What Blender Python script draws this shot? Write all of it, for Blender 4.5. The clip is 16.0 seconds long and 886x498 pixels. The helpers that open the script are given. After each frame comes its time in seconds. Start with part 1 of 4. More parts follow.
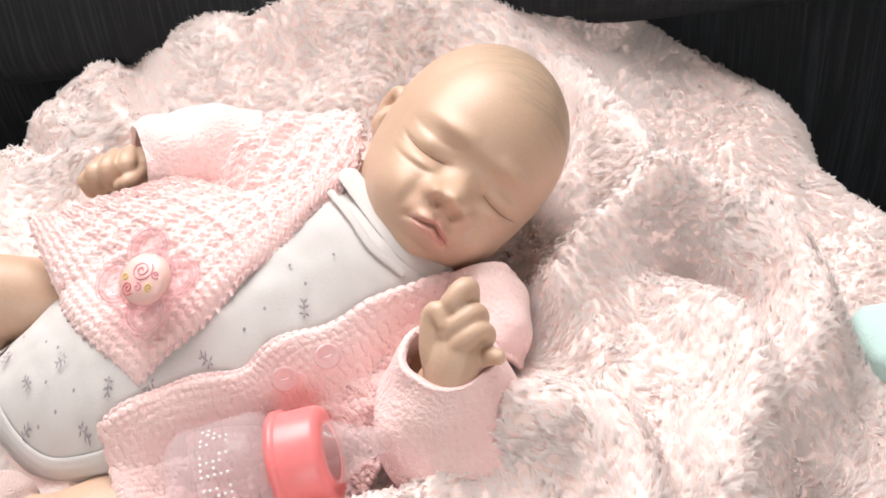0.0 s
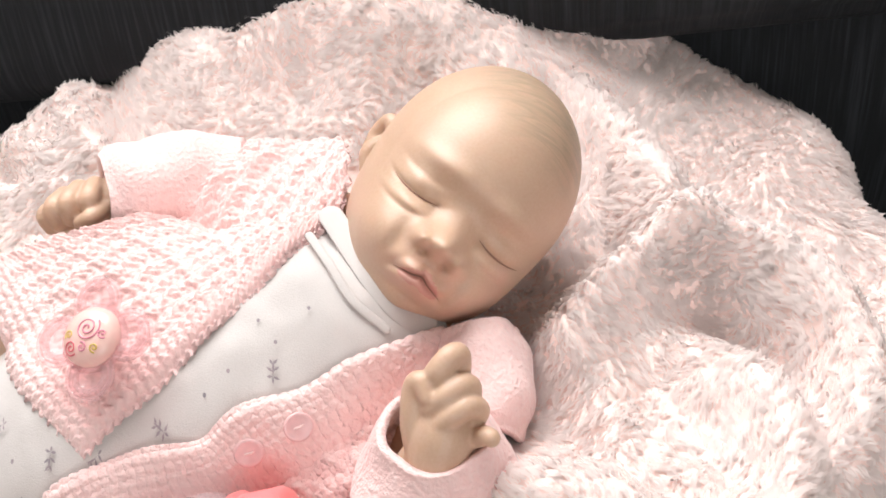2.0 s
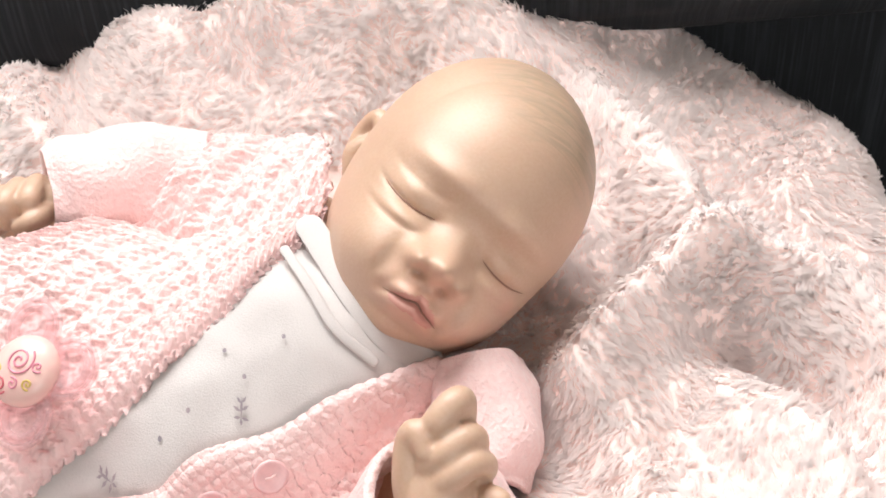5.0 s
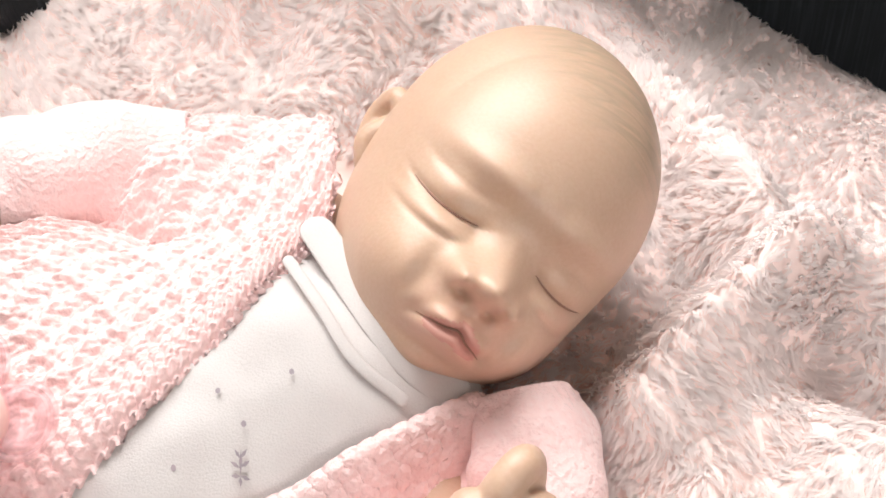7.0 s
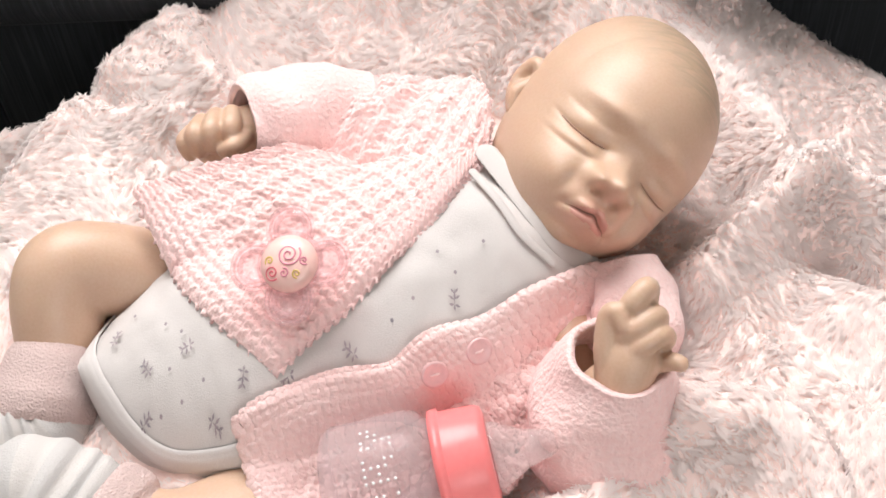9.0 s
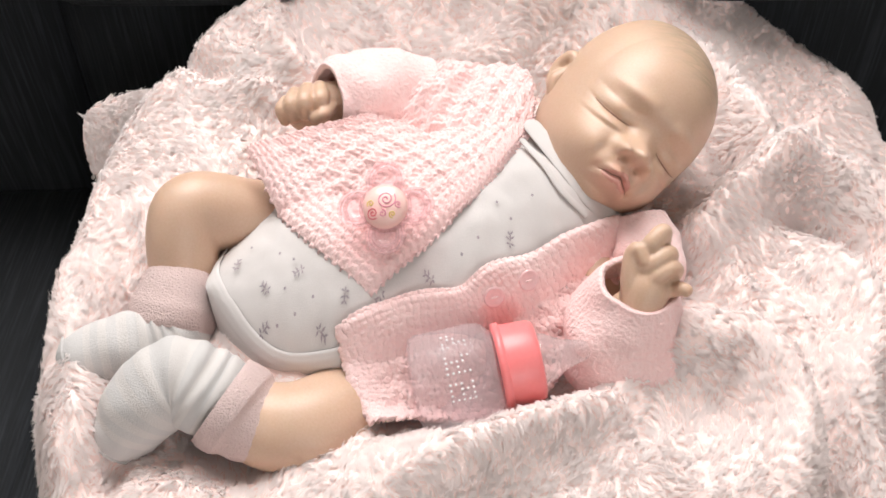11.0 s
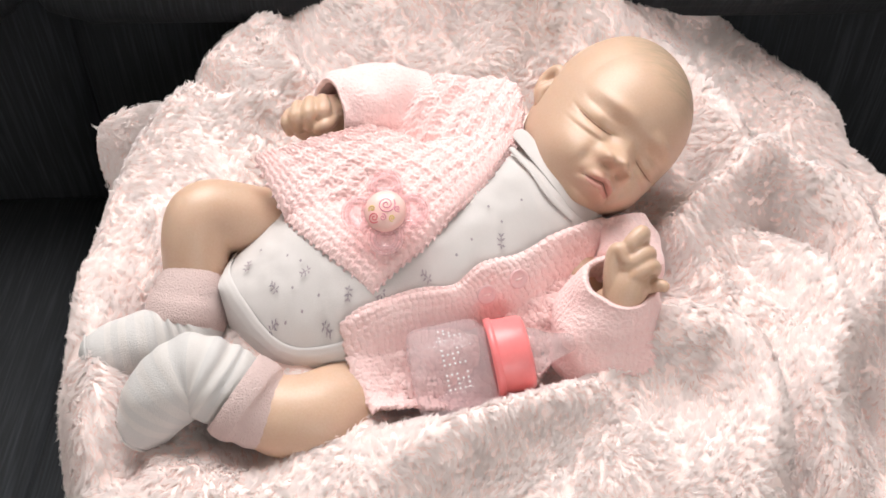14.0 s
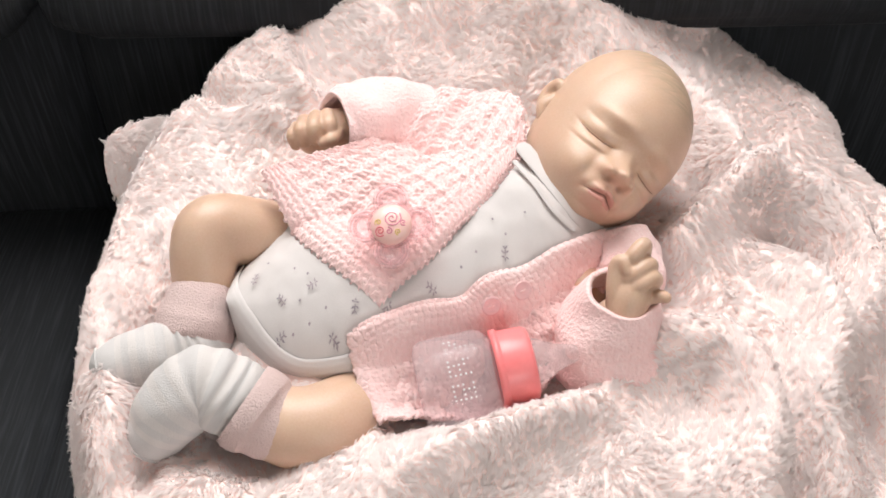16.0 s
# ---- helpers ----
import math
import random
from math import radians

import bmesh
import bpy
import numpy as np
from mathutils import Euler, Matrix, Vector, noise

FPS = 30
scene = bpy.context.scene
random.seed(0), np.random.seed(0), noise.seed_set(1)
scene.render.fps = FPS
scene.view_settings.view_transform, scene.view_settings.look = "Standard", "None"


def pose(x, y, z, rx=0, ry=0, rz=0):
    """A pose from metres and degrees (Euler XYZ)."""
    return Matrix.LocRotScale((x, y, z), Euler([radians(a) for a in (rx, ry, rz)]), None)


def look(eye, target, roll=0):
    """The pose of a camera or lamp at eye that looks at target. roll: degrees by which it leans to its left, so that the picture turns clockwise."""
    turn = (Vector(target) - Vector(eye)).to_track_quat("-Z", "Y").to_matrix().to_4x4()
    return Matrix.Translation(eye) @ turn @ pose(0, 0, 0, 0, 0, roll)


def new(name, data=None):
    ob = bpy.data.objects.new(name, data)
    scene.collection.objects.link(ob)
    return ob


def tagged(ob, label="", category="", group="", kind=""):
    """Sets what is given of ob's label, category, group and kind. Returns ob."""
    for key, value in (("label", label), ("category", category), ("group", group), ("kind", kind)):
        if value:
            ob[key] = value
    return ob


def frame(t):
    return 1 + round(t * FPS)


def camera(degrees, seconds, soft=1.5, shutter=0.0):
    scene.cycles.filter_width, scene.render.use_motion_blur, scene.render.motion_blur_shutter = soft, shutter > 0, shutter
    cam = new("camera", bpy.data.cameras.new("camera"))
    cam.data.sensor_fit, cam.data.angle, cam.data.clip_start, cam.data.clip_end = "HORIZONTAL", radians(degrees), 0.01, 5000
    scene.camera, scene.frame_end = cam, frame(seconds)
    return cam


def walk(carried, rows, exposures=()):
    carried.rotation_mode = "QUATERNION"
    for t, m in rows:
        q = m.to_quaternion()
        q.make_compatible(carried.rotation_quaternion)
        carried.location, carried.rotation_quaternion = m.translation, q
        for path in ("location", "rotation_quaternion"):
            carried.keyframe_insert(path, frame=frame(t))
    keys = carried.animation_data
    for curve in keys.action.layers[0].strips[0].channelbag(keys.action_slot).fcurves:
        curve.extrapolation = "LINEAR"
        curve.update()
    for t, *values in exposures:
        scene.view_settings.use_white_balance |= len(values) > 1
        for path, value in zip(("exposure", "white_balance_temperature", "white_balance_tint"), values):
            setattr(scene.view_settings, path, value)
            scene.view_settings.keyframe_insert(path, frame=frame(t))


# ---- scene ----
cam = camera(53.7, 16.0, soft=1.7)
METRES, EYE, TILT, LEAN, TURN = 0.59, 0.88, -42.0, 7.0, 0.0
ROWS = [
    (0.0, 0.0, 0.0, 0.0, 0.0, 0.0, -0.0),
    (0.5, 0.0091, 0.0136, 0.0031, 0.89, 0.2, -0.24),
    (1.0, 0.0214, 0.0454, 0.0142, 1.26, 0.27, -0.23),
    (1.5, 0.0227, 0.0835, 0.033, 1.54, 0.26, -0.26),
    (2.0, 0.0263, 0.0957, 0.0374, 1.66, 0.3, -0.41),
    (2.5, 0.0262, 0.0966, 0.0379, 1.65, 0.1, -0.64),
    (3.0, 0.0124, 0.0752, 0.0346, 1.42, -0.1, -0.83),
    (3.5, 0.0012, 0.0662, 0.0293, 1.11, -0.35, -1.25),
    (4.0, 0.01, 0.1056, 0.0439, 0.57, -0.44, -1.46),
    (4.5, 0.0082, 0.1464, 0.0537, 0.12, -0.45, -1.39),
    (7.0, -0.0401, 0.2971, 0.0816, -2.91, -2.51, -1.23),
    (7.5, -0.0597, 0.2694, 0.075, -2.97, -2.65, -1.44),
    (8.0, -0.0866, 0.2323, 0.0698, -3.27, -2.87, -1.65),
    (8.5, -0.138, 0.1431, 0.0523, -3.37, -3.5, -2.08),
    (9.0, -0.1738, 0.0557, 0.037, -3.67, -4.01, -2.34),
    (9.5, -0.2062, -0.0115, 0.0217, -4.32, -4.57, -2.94),
    (10.0, -0.2376, -0.0614, 0.0157, -4.76, -5.42, -3.7),
    (12.5, -0.2886, -0.1721, 0.0126, -6.36, -4.07, -4.13),
    (13.0, -0.2894, -0.1803, 0.0155, -6.47, -4.06, -4.09),
    (13.5, -0.2895, -0.1884, 0.014, -6.4, -4.18, -3.99),
    (14.0, -0.2867, -0.1949, 0.0113, -6.22, -4.5, -3.72),
    (14.5, -0.2869, -0.2016, 0.0158, -6.22, -4.71, -3.47),
    (15.0, -0.2909, -0.2099, 0.0156, -6.02, -4.61, -3.36),
    (15.5, -0.2947, -0.2073, 0.0189, -6.16, -4.4, -3.4),
    (16.0, -0.2955, -0.2079, 0.0211, -6.32, -4.23, -3.45),
]
walk(cam, [(t, pose(0, 0, EYE, TILT, LEAN, TURN) @ pose(METRES * x, METRES * y, METRES * z, 90 + pitch, roll, yaw)) for t, x, y, z, yaw, pitch, roll in ROWS],
     exposures=[(0.0, -0.45), (8.0, -0.42), (9.5, -0.59), (16.0, -0.59)])

# ---- light: daylight through the window above and behind the sofa, and an added fill lamp in the room ----
world = bpy.data.worlds.new("world")
world.use_nodes = True
scene.world = world
sky = world.node_tree.nodes.new("ShaderNodeTexSky")
sky.sky_type, sky.sun_disc, sky.sun_elevation, sky.sun_rotation = "NISHITA", False, radians(35), radians(150)
world.node_tree.links.new(sky.outputs[0], world.node_tree.nodes["Background"].inputs[0])
world.node_tree.nodes["Background"].inputs[1].default_value = 0.1


def area(name, m, w, h, watts, colour):
    d = bpy.data.lights.new(name, "AREA")
    d.shape, d.size, d.size_y, d.energy, d.color = "RECTANGLE", w, h, watts, colour
    ob = new(name, d)
    ob.matrix_world = m
    return ob


area("window_and_fill_light", look((-0.30, 1.13, 1.90), (-0.05, 0.35, 0.55)), 1.2, 1.1, 68, (1.0, 0.985, 0.97))
# unseen fill behind the camera, added to brighten the blanket's front
area("window_and_fill_light", look((0.8, -2.3, 1.6), (0.0, 0.3, 0.6)), 1.6, 1.2, 31, (1.0, 0.985, 0.97))


# ---- materials ----
def mat(name, colour, rough=0.6, **k):
    """A principled material with colour variation at two scales and fine relief."""
    m = bpy.data.materials.new(name)
    m.use_nodes = True
    nt = m.node_tree
    b = nt.nodes["Principled BSDF"]
    b.inputs["Roughness"].default_value = rough
    for key, val in k.get("set", {}).items():
        b.inputs[key].default_value = val
    tc = nt.nodes.new("ShaderNodeTexCoord")
    n1 = nt.nodes.new("ShaderNodeTexNoise")
    n1.inputs["Scale"].default_value = k.get("big", 12.0)
    n1.inputs["Detail"].default_value = 3
    n2 = nt.nodes.new("ShaderNodeTexNoise")
    n2.inputs["Scale"].default_value = k.get("fine", 400.0)
    n2.inputs["Detail"].default_value = 2
    for n in (n1, n2):
        nt.links.new(tc.outputs["Object"], n.inputs["Vector"])
    add = nt.nodes.new("ShaderNodeMath")
    add.operation = "ADD"
    nt.links.new(n1.outputs[0], add.inputs[0])
    nt.links.new(n2.outputs[0], add.inputs[1])
    ramp = nt.nodes.new("ShaderNodeMapRange")
    ramp.inputs[1].default_value, ramp.inputs[2].default_value = 0.6, 1.4
    nt.links.new(add.outputs[0], ramp.inputs[0])
    mix = nt.nodes.new("ShaderNodeMix")
    mix.data_type = "RGBA"
    second = k.get("second", tuple(c * 0.82 for c in colour))
    mix.inputs[6].default_value = (*second, 1)
    mix.inputs[7].default_value = (*colour, 1)
    nt.links.new(ramp.outputs[0], mix.inputs[0])
    nt.links.new(mix.outputs[2], b.inputs["Base Color"])
    if k.get("bump", 0.2):
        bp = nt.nodes.new("ShaderNodeBump")
        bp.inputs["Strength"].default_value = k.get("bump", 0.2)
        bp.inputs["Distance"].default_value = k.get("depth", 0.001)
        nt.links.new(n2.outputs[0], bp.inputs["Height"])
        nt.links.new(bp.outputs[0], b.inputs["Normal"])
    return m


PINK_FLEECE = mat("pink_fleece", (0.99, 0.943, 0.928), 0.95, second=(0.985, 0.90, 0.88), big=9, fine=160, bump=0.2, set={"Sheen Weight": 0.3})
# backing cloth, coloured pinker than the pile to tint the shade between fibres
BACKING = mat("fleece_backing_shade_pink", (0.965, 0.80, 0.76), 0.95, second=(0.95, 0.74, 0.69), big=9, fine=300, bump=0.3)
PINK_KNIT = mat("pink_knit", (0.93, 0.70, 0.68), 0.9, second=(0.91, 0.60, 0.58), big=25, fine=420, bump=0.8, depth=0.0018, set={"Sheen Weight": 0.3})
WHITE_COTTON = mat("white_cotton", (0.66, 0.615, 0.60), 0.85, second=(0.61, 0.565, 0.55), fine=1500, bump=0.25)
GREY_PRINT = mat("grey_print", (0.26, 0.24, 0.27), 0.8, second=(0.46, 0.36, 0.38), big=60, bump=0)
SKIN = mat("vinyl_skin", (0.63, 0.435, 0.32), 0.42, second=(0.58, 0.375, 0.265), big=22, fine=700, bump=0.08,
           set={"Subsurface Weight": 0.12, "Subsurface Radius": (0.006, 0.003, 0.0015), "Subsurface Scale": 1.0})
LIP = mat("vinyl_lip", (0.64, 0.33, 0.27), 0.40, second=(0.58, 0.28, 0.23), big=80, bump=0.1)
LASH = mat("eyelid_line", (0.34, 0.18, 0.13), 0.6, bump=0)
SOCK_WHITE = mat("sock_white", (0.62, 0.58, 0.56), 0.95, second=(0.66, 0.62, 0.60), big=30, fine=1200, bump=0.6)
SOCK_STRIPE = mat("sock_stripe", (0.57, 0.545, 0.535), 0.95, second=(0.61, 0.58, 0.57), big=30, fine=1200, bump=0.6)
SOCK_PINK = mat("sock_pink", (0.70, 0.54, 0.515), 0.95, second=(0.64, 0.48, 0.455), big=30, fine=900, bump=1.0, depth=0.0015)
CORAL = mat("coral_plastic", (0.92, 0.25, 0.25), 0.3, second=(0.88, 0.22, 0.23), big=8, bump=0, set={"Subsurface Weight": 0.15, "Subsurface Radius": (0.01, 0.004, 0.004)})
WHITE_INK = mat("white_ink", (0.95, 0.95, 0.95), 0.4, second=(0.9, 0.9, 0.9), bump=0)
BUTTON_PINK = mat("button_pink", (0.93, 0.60, 0.60), 0.3, bump=0)
SOFA = mat("charcoal_fabric", (0.021, 0.023, 0.027), 0.85, second=(0.010, 0.011, 0.014), bump=0)
TEAL = mat("pale_teal_cloth", (0.60, 0.80, 0.76), 0.9, fine=900, bump=0.4)
WALL = mat("wall_paint", (0.78, 0.76, 0.72), 0.9, big=3, fine=200, bump=0.1)
CEILING = mat("ceiling_paint", (0.85, 0.85, 0.83), 0.9, big=3, fine=200, bump=0.1)
CARPET = mat("carpet", (0.35, 0.31, 0.27), 0.95, big=6, fine=300, bump=0.6)


def clear(name, colour, rough, mixed):
    """Thin clear plastic: part see-through, part glossy, part milky."""
    m = bpy.data.materials.new(name)
    m.use_nodes = True
    nt = m.node_tree
    b = nt.nodes["Principled BSDF"]
    b.inputs["Base Color"].default_value = (*colour, 1)
    b.inputs["Roughness"].default_value = rough
    tr = nt.nodes.new("ShaderNodeBsdfTransparent")
    tr.inputs[0].default_value = (*[0.5 + 0.5 * c for c in colour], 1)
    mx = nt.nodes.new("ShaderNodeMixShader")
    lw = nt.nodes.new("ShaderNodeTexNoise")
    lw.inputs["Scale"].default_value = 30
    mr = nt.nodes.new("ShaderNodeMapRange")
    mr.inputs[3].default_value, mr.inputs[4].default_value = mixed * 0.8, mixed * 1.2
    nt.links.new(lw.outputs[0], mr.inputs[0])
    nt.links.new(mr.outputs[0], mx.inputs[0])
    nt.links.new(tr.outputs[0], mx.inputs[1])
    nt.links.new(b.outputs[0], mx.inputs[2])
    nt.links.new(mx.outputs[0], nt.nodes["Material Output"].inputs[0])
    return m


MILKY = clear("milky_plastic", (0.92, 0.86, 0.88), 0.10, 0.19)
TEAT = clear("clear_silicone", (0.90, 0.84, 0.84), 0.08, 0.20)
SHIELD = clear("clear_pink_plastic", (0.97, 0.80, 0.81), 0.10, 0.15)

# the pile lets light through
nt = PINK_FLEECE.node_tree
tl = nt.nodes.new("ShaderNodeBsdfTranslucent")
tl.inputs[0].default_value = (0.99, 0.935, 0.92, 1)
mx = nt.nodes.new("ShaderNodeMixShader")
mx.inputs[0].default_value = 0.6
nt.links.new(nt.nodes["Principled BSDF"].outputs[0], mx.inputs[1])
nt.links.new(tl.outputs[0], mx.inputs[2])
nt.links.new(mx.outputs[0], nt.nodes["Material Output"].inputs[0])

# painted hair wisps and blushes on the doll's vinyl
def tint(m, centre, near, far, colour, amount, streak):
    """Blends a colour into m's base colour round a place, broken up by streaks."""
    nt = m.node_tree
    b = nt.nodes["Principled BSDF"]
    was = b.inputs["Base Color"].links[0].from_socket
    tc = nt.nodes.new("ShaderNodeTexCoord")
    dist = nt.nodes.new("ShaderNodeVectorMath")
    dist.operation = "DISTANCE"
    dist.inputs[1].default_value = centre
    mr = nt.nodes.new("ShaderNodeMapRange")
    mr.interpolation_type = "SMOOTHSTEP"
    for k, val in zip((1, 2, 3, 4), (near, far, amount, 0.0)):
        mr.inputs[k].default_value = val
    nz = nt.nodes.new("ShaderNodeTexNoise")
    nz.inputs["Scale"].default_value, nz.inputs["Detail"].default_value, nz.inputs["Distortion"].default_value = streak, 3, 1.5
    mp = nt.nodes.new("ShaderNodeMapping")
    mp.inputs["Rotation"].default_value, mp.inputs["Scale"].default_value = (0.3, 0.2, 0.6), (1, 5, 1)
    r2 = nt.nodes.new("ShaderNodeMapRange")
    r2.inputs[1].default_value, r2.inputs[2].default_value, r2.inputs[3].default_value = 0.35, 0.65, 0.25
    mul = nt.nodes.new("ShaderNodeMath")
    mul.operation = "MULTIPLY"
    mix = nt.nodes.new("ShaderNodeMix")
    mix.data_type = "RGBA"
    mix.inputs[7].default_value = (*colour, 1)
    nt.links.new(tc.outputs["Object"], dist.inputs[0])
    nt.links.new(dist.outputs["Value"], mr.inputs[0])
    nt.links.new(tc.outputs["Object"], mp.inputs[0])
    nt.links.new(mp.outputs[0], nz.inputs["Vector"])
    nt.links.new(nz.outputs[0], r2.inputs[0])
    nt.links.new(mr.outputs[0], mul.inputs[0])
    nt.links.new(r2.outputs[0], mul.inputs[1])
    nt.links.new(mul.outputs[0], mix.inputs[0])
    nt.links.new(was, mix.inputs[6])
    nt.links.new(mix.outputs[2], b.inputs["Base Color"])


# woven fabric of the sofa: thin uneven lines that run up the back and from front to back on the seat
nt = SOFA.node_tree
tc = nt.nodes.new("ShaderNodeTexCoord")
mp = nt.nodes.new("ShaderNodeMapping")
mp.inputs["Scale"].default_value = (420, 14, 14)
st = nt.nodes.new("ShaderNodeTexNoise")
st.inputs["Scale"].default_value, st.inputs["Detail"].default_value = 1.0, 4
rg = nt.nodes.new("ShaderNodeValToRGB")
rg.color_ramp.elements[0].position, rg.color_ramp.elements[0].color = 0.46, (0.0032, 0.0042, 0.0062, 1)
rg.color_ramp.elements[1].position, rg.color_ramp.elements[1].color = 0.80, (0.021, 0.0245, 0.030, 1)
bpn = nt.nodes.new("ShaderNodeBump")
bpn.inputs["Strength"].default_value, bpn.inputs["Distance"].default_value = 0.7, 0.001
nt.links.new(tc.outputs["Object"], mp.inputs[0])
nt.links.new(mp.outputs[0], st.inputs["Vector"])
nt.links.new(st.outputs[0], rg.inputs[0])
nt.links.new(st.outputs[0], bpn.inputs["Height"])
nt.links.new(rg.outputs[0], nt.nodes["Principled BSDF"].inputs["Base Color"])
nt.links.new(bpn.outputs[0], nt.nodes["Principled BSDF"].inputs["Normal"])


# ---- mesh helpers ----
def mesh(name, verts, faces, mats, ids=None, smooth=True):
    me = bpy.data.meshes.new(name)
    me.from_pydata([tuple(v) for v in verts], [], [tuple(f) for f in faces])
    for m in (mats if isinstance(mats, (list, tuple)) else [mats]):
        me.materials.append(m)
    me.polygons.foreach_set("use_smooth", [smooth] * len(me.polygons))
    if ids is not None:
        me.polygons.foreach_set("material_index", np.asarray(ids, dtype=np.int32))
    me.update()
    return me


def part(name, data, parent=None, label=""):
    ob = new(name, data)
    if parent is not None:
        ob.parent = parent
    if label:
        ob["label"] = label
    return ob


def thing(name, at, label, category, group="", kind=""):
    ob = new(name)
    ob.location = at
    ob.empty_display_size = 0.02
    tagged(ob, label, category, group, kind)
    return ob


def under(name, data, parent, label=""):
    """A part whose mesh is given in world metres, under a thing that may stand elsewhere."""
    ob = part(name, data, parent, label)
    bpy.context.view_layer.update()
    ob.matrix_parent_inverse = parent.matrix_world.inverted()
    return ob


def spline(points, n, closed=False):
    """n points on a smooth curve through the given ones."""
    p = np.array(points, dtype=float)
    k = len(p)
    ext = np.vstack([p[-1], p, p[0], p[1]]) if closed else np.vstack([2 * p[0] - p[1], p, 2 * p[-1] - p[-2]])
    spans = k if closed else k - 1
    out = []
    for s in np.linspace(0, spans, n, endpoint=not closed):
        i = min(int(s), spans - 1)
        t = s - i
        a, b, c, d = ext[i], ext[i + 1], ext[i + 2], ext[i + 3]
        out.append(0.5 * (2 * b + (c - a) * t + (2 * a - 5 * b + 4 * c - d) * t * t + (3 * b - a - 3 * c + d) * t ** 3))
    return np.array(out)


def tube(points, radii, n=40, ring=24, flat=1.0, up=(0, 0, 1), caps=(True, True), bumpy=None, closed=False):
    """A round or flattened tube on a smooth curve: verts, faces. Rounded ends where caps say so."""
    c = spline(points, n, closed)
    r = spline([(q,) for q in radii], n, closed)[:, 0]
    if not closed:
        lead, tail = [], []
        d0, d1 = c[0] - c[1], c[-1] - c[-2]
        d0, d1 = d0 / np.linalg.norm(d0), d1 / np.linalg.norm(d1)
        if caps[0]:
            lead = [(c[0] + d0 * r[0] * math.sin(a), r[0] * math.cos(a)) for a in (1.5, 1.25, 0.95, 0.65, 0.32)]
        if caps[1]:
            tail = [(c[-1] + d1 * r[-1] * math.sin(a), r[-1] * math.cos(a)) for a in (0.32, 0.65, 0.95, 1.25, 1.5)]
        c = np.array([p for p, _ in lead] + list(c) + [p for p, _ in tail])
        r = np.array([q for _, q in lead] + list(r) + [q for _, q in tail])
    m = len(c)
    tan = np.roll(c, -1, 0) - np.roll(c, 1, 0) if closed else np.gradient(c, axis=0)
    tan /= np.linalg.norm(tan, axis=1)[:, None]
    u = np.array(up, dtype=float)
    verts, faces = [], []
    for i in range(m):
        u = u - tan[i] * np.dot(u, tan[i])
        u /= np.linalg.norm(u)
        s = np.cross(tan[i], u)
        for j in range(ring):
            a = 2 * math.pi * j / ring
            q = r[i] * (1 + (bumpy(i / m, a) if bumpy else 0))
            verts.append(c[i] + u * math.sin(a) * q * flat + s * math.cos(a) * q)
    for i in range(m if closed else m - 1):
        for j in range(ring):
            k, l = (i + 1) % m, (j + 1) % ring
            faces.append((i * ring + j, i * ring + l, k * ring + l, k * ring + j))
    if not closed:
        if caps[0]:
            faces.append(tuple(range(ring))[::-1])
        if caps[1]:
            faces.append(tuple((m - 1) * ring + j for j in range(ring)))
    return verts, faces


def joined(*pieces):
    verts, faces = [], []
    for v, f in pieces:
        k = len(verts)
        verts += [tuple(q) for q in v]
        faces += [tuple(i + k for i in q) for q in f]
    return verts, faces


def fused(pieces, voxel, rounds):
    """Overlapping closed pieces melted into one smooth skin: verts, faces."""
    v, f = joined(*pieces)
    ob = new("melt", mesh("melt", v, f, []))
    rm = ob.modifiers.new("remesh", "REMESH")
    rm.mode, rm.voxel_size = "VOXEL", voxel
    sm = ob.modifiers.new("smooth", "SMOOTH")
    sm.factor, sm.iterations = 0.5, rounds
    me = bpy.data.meshes.new_from_object(ob.evaluated_get(bpy.context.evaluated_depsgraph_get()))
    out = [tuple(q.co) for q in me.vertices], [tuple(p.vertices) for p in me.polygons]
    bpy.data.objects.remove(ob)
    return out


def lathe(profile, m, n=64):
    """A turned shape from (distance along the axis, radius) pairs; the axis is the pose's z."""
    verts, faces = [], []
    for z, r in profile:
        for j in range(n):
            a = 2 * math.pi * j / n
            verts.append(m @ Vector((r * math.cos(a), r * math.sin(a), z)))
    for i in range(len(profile) - 1):
        for j in range(n):
            k = (j + 1) % n
            faces.append((i * n + j, i * n + k, (i + 1) * n + k, (i + 1) * n + j))
    return verts, faces


def grid_faces(nu, nv):
    return [(i * nv + j, i * nv + j + 1, (i + 1) * nv + j + 1, (i + 1) * nv + j) for i in range(nu - 1) for j in range(nv - 1)]


def box(lo, hi):
    x0, y0, z0 = lo
    x1, y1, z1 = hi
    v = [(x0, y0, z0), (x1, y0, z0), (x1, y1, z0), (x0, y1, z0), (x0, y0, z1), (x1, y0, z1), (x1, y1, z1), (x0, y1, z1)]
    return v, [(0, 3, 2, 1), (4, 5, 6, 7), (0, 1, 5, 4), (1, 2, 6, 5), (2, 3, 7, 6), (3, 0, 4, 7)]


def noise2(x, y, scale, seed=0.0):
    return np.array([noise.noise(Vector((a * scale, b * scale, seed))) for a, b in zip(np.ravel(x), np.ravel(y))]).reshape(np.shape(x))


# ---- the room ----
def structure(name, piece, material, label):
    return tagged(part(name, mesh(name, *piece, material, smooth=False)), label, "room", kind="structure")


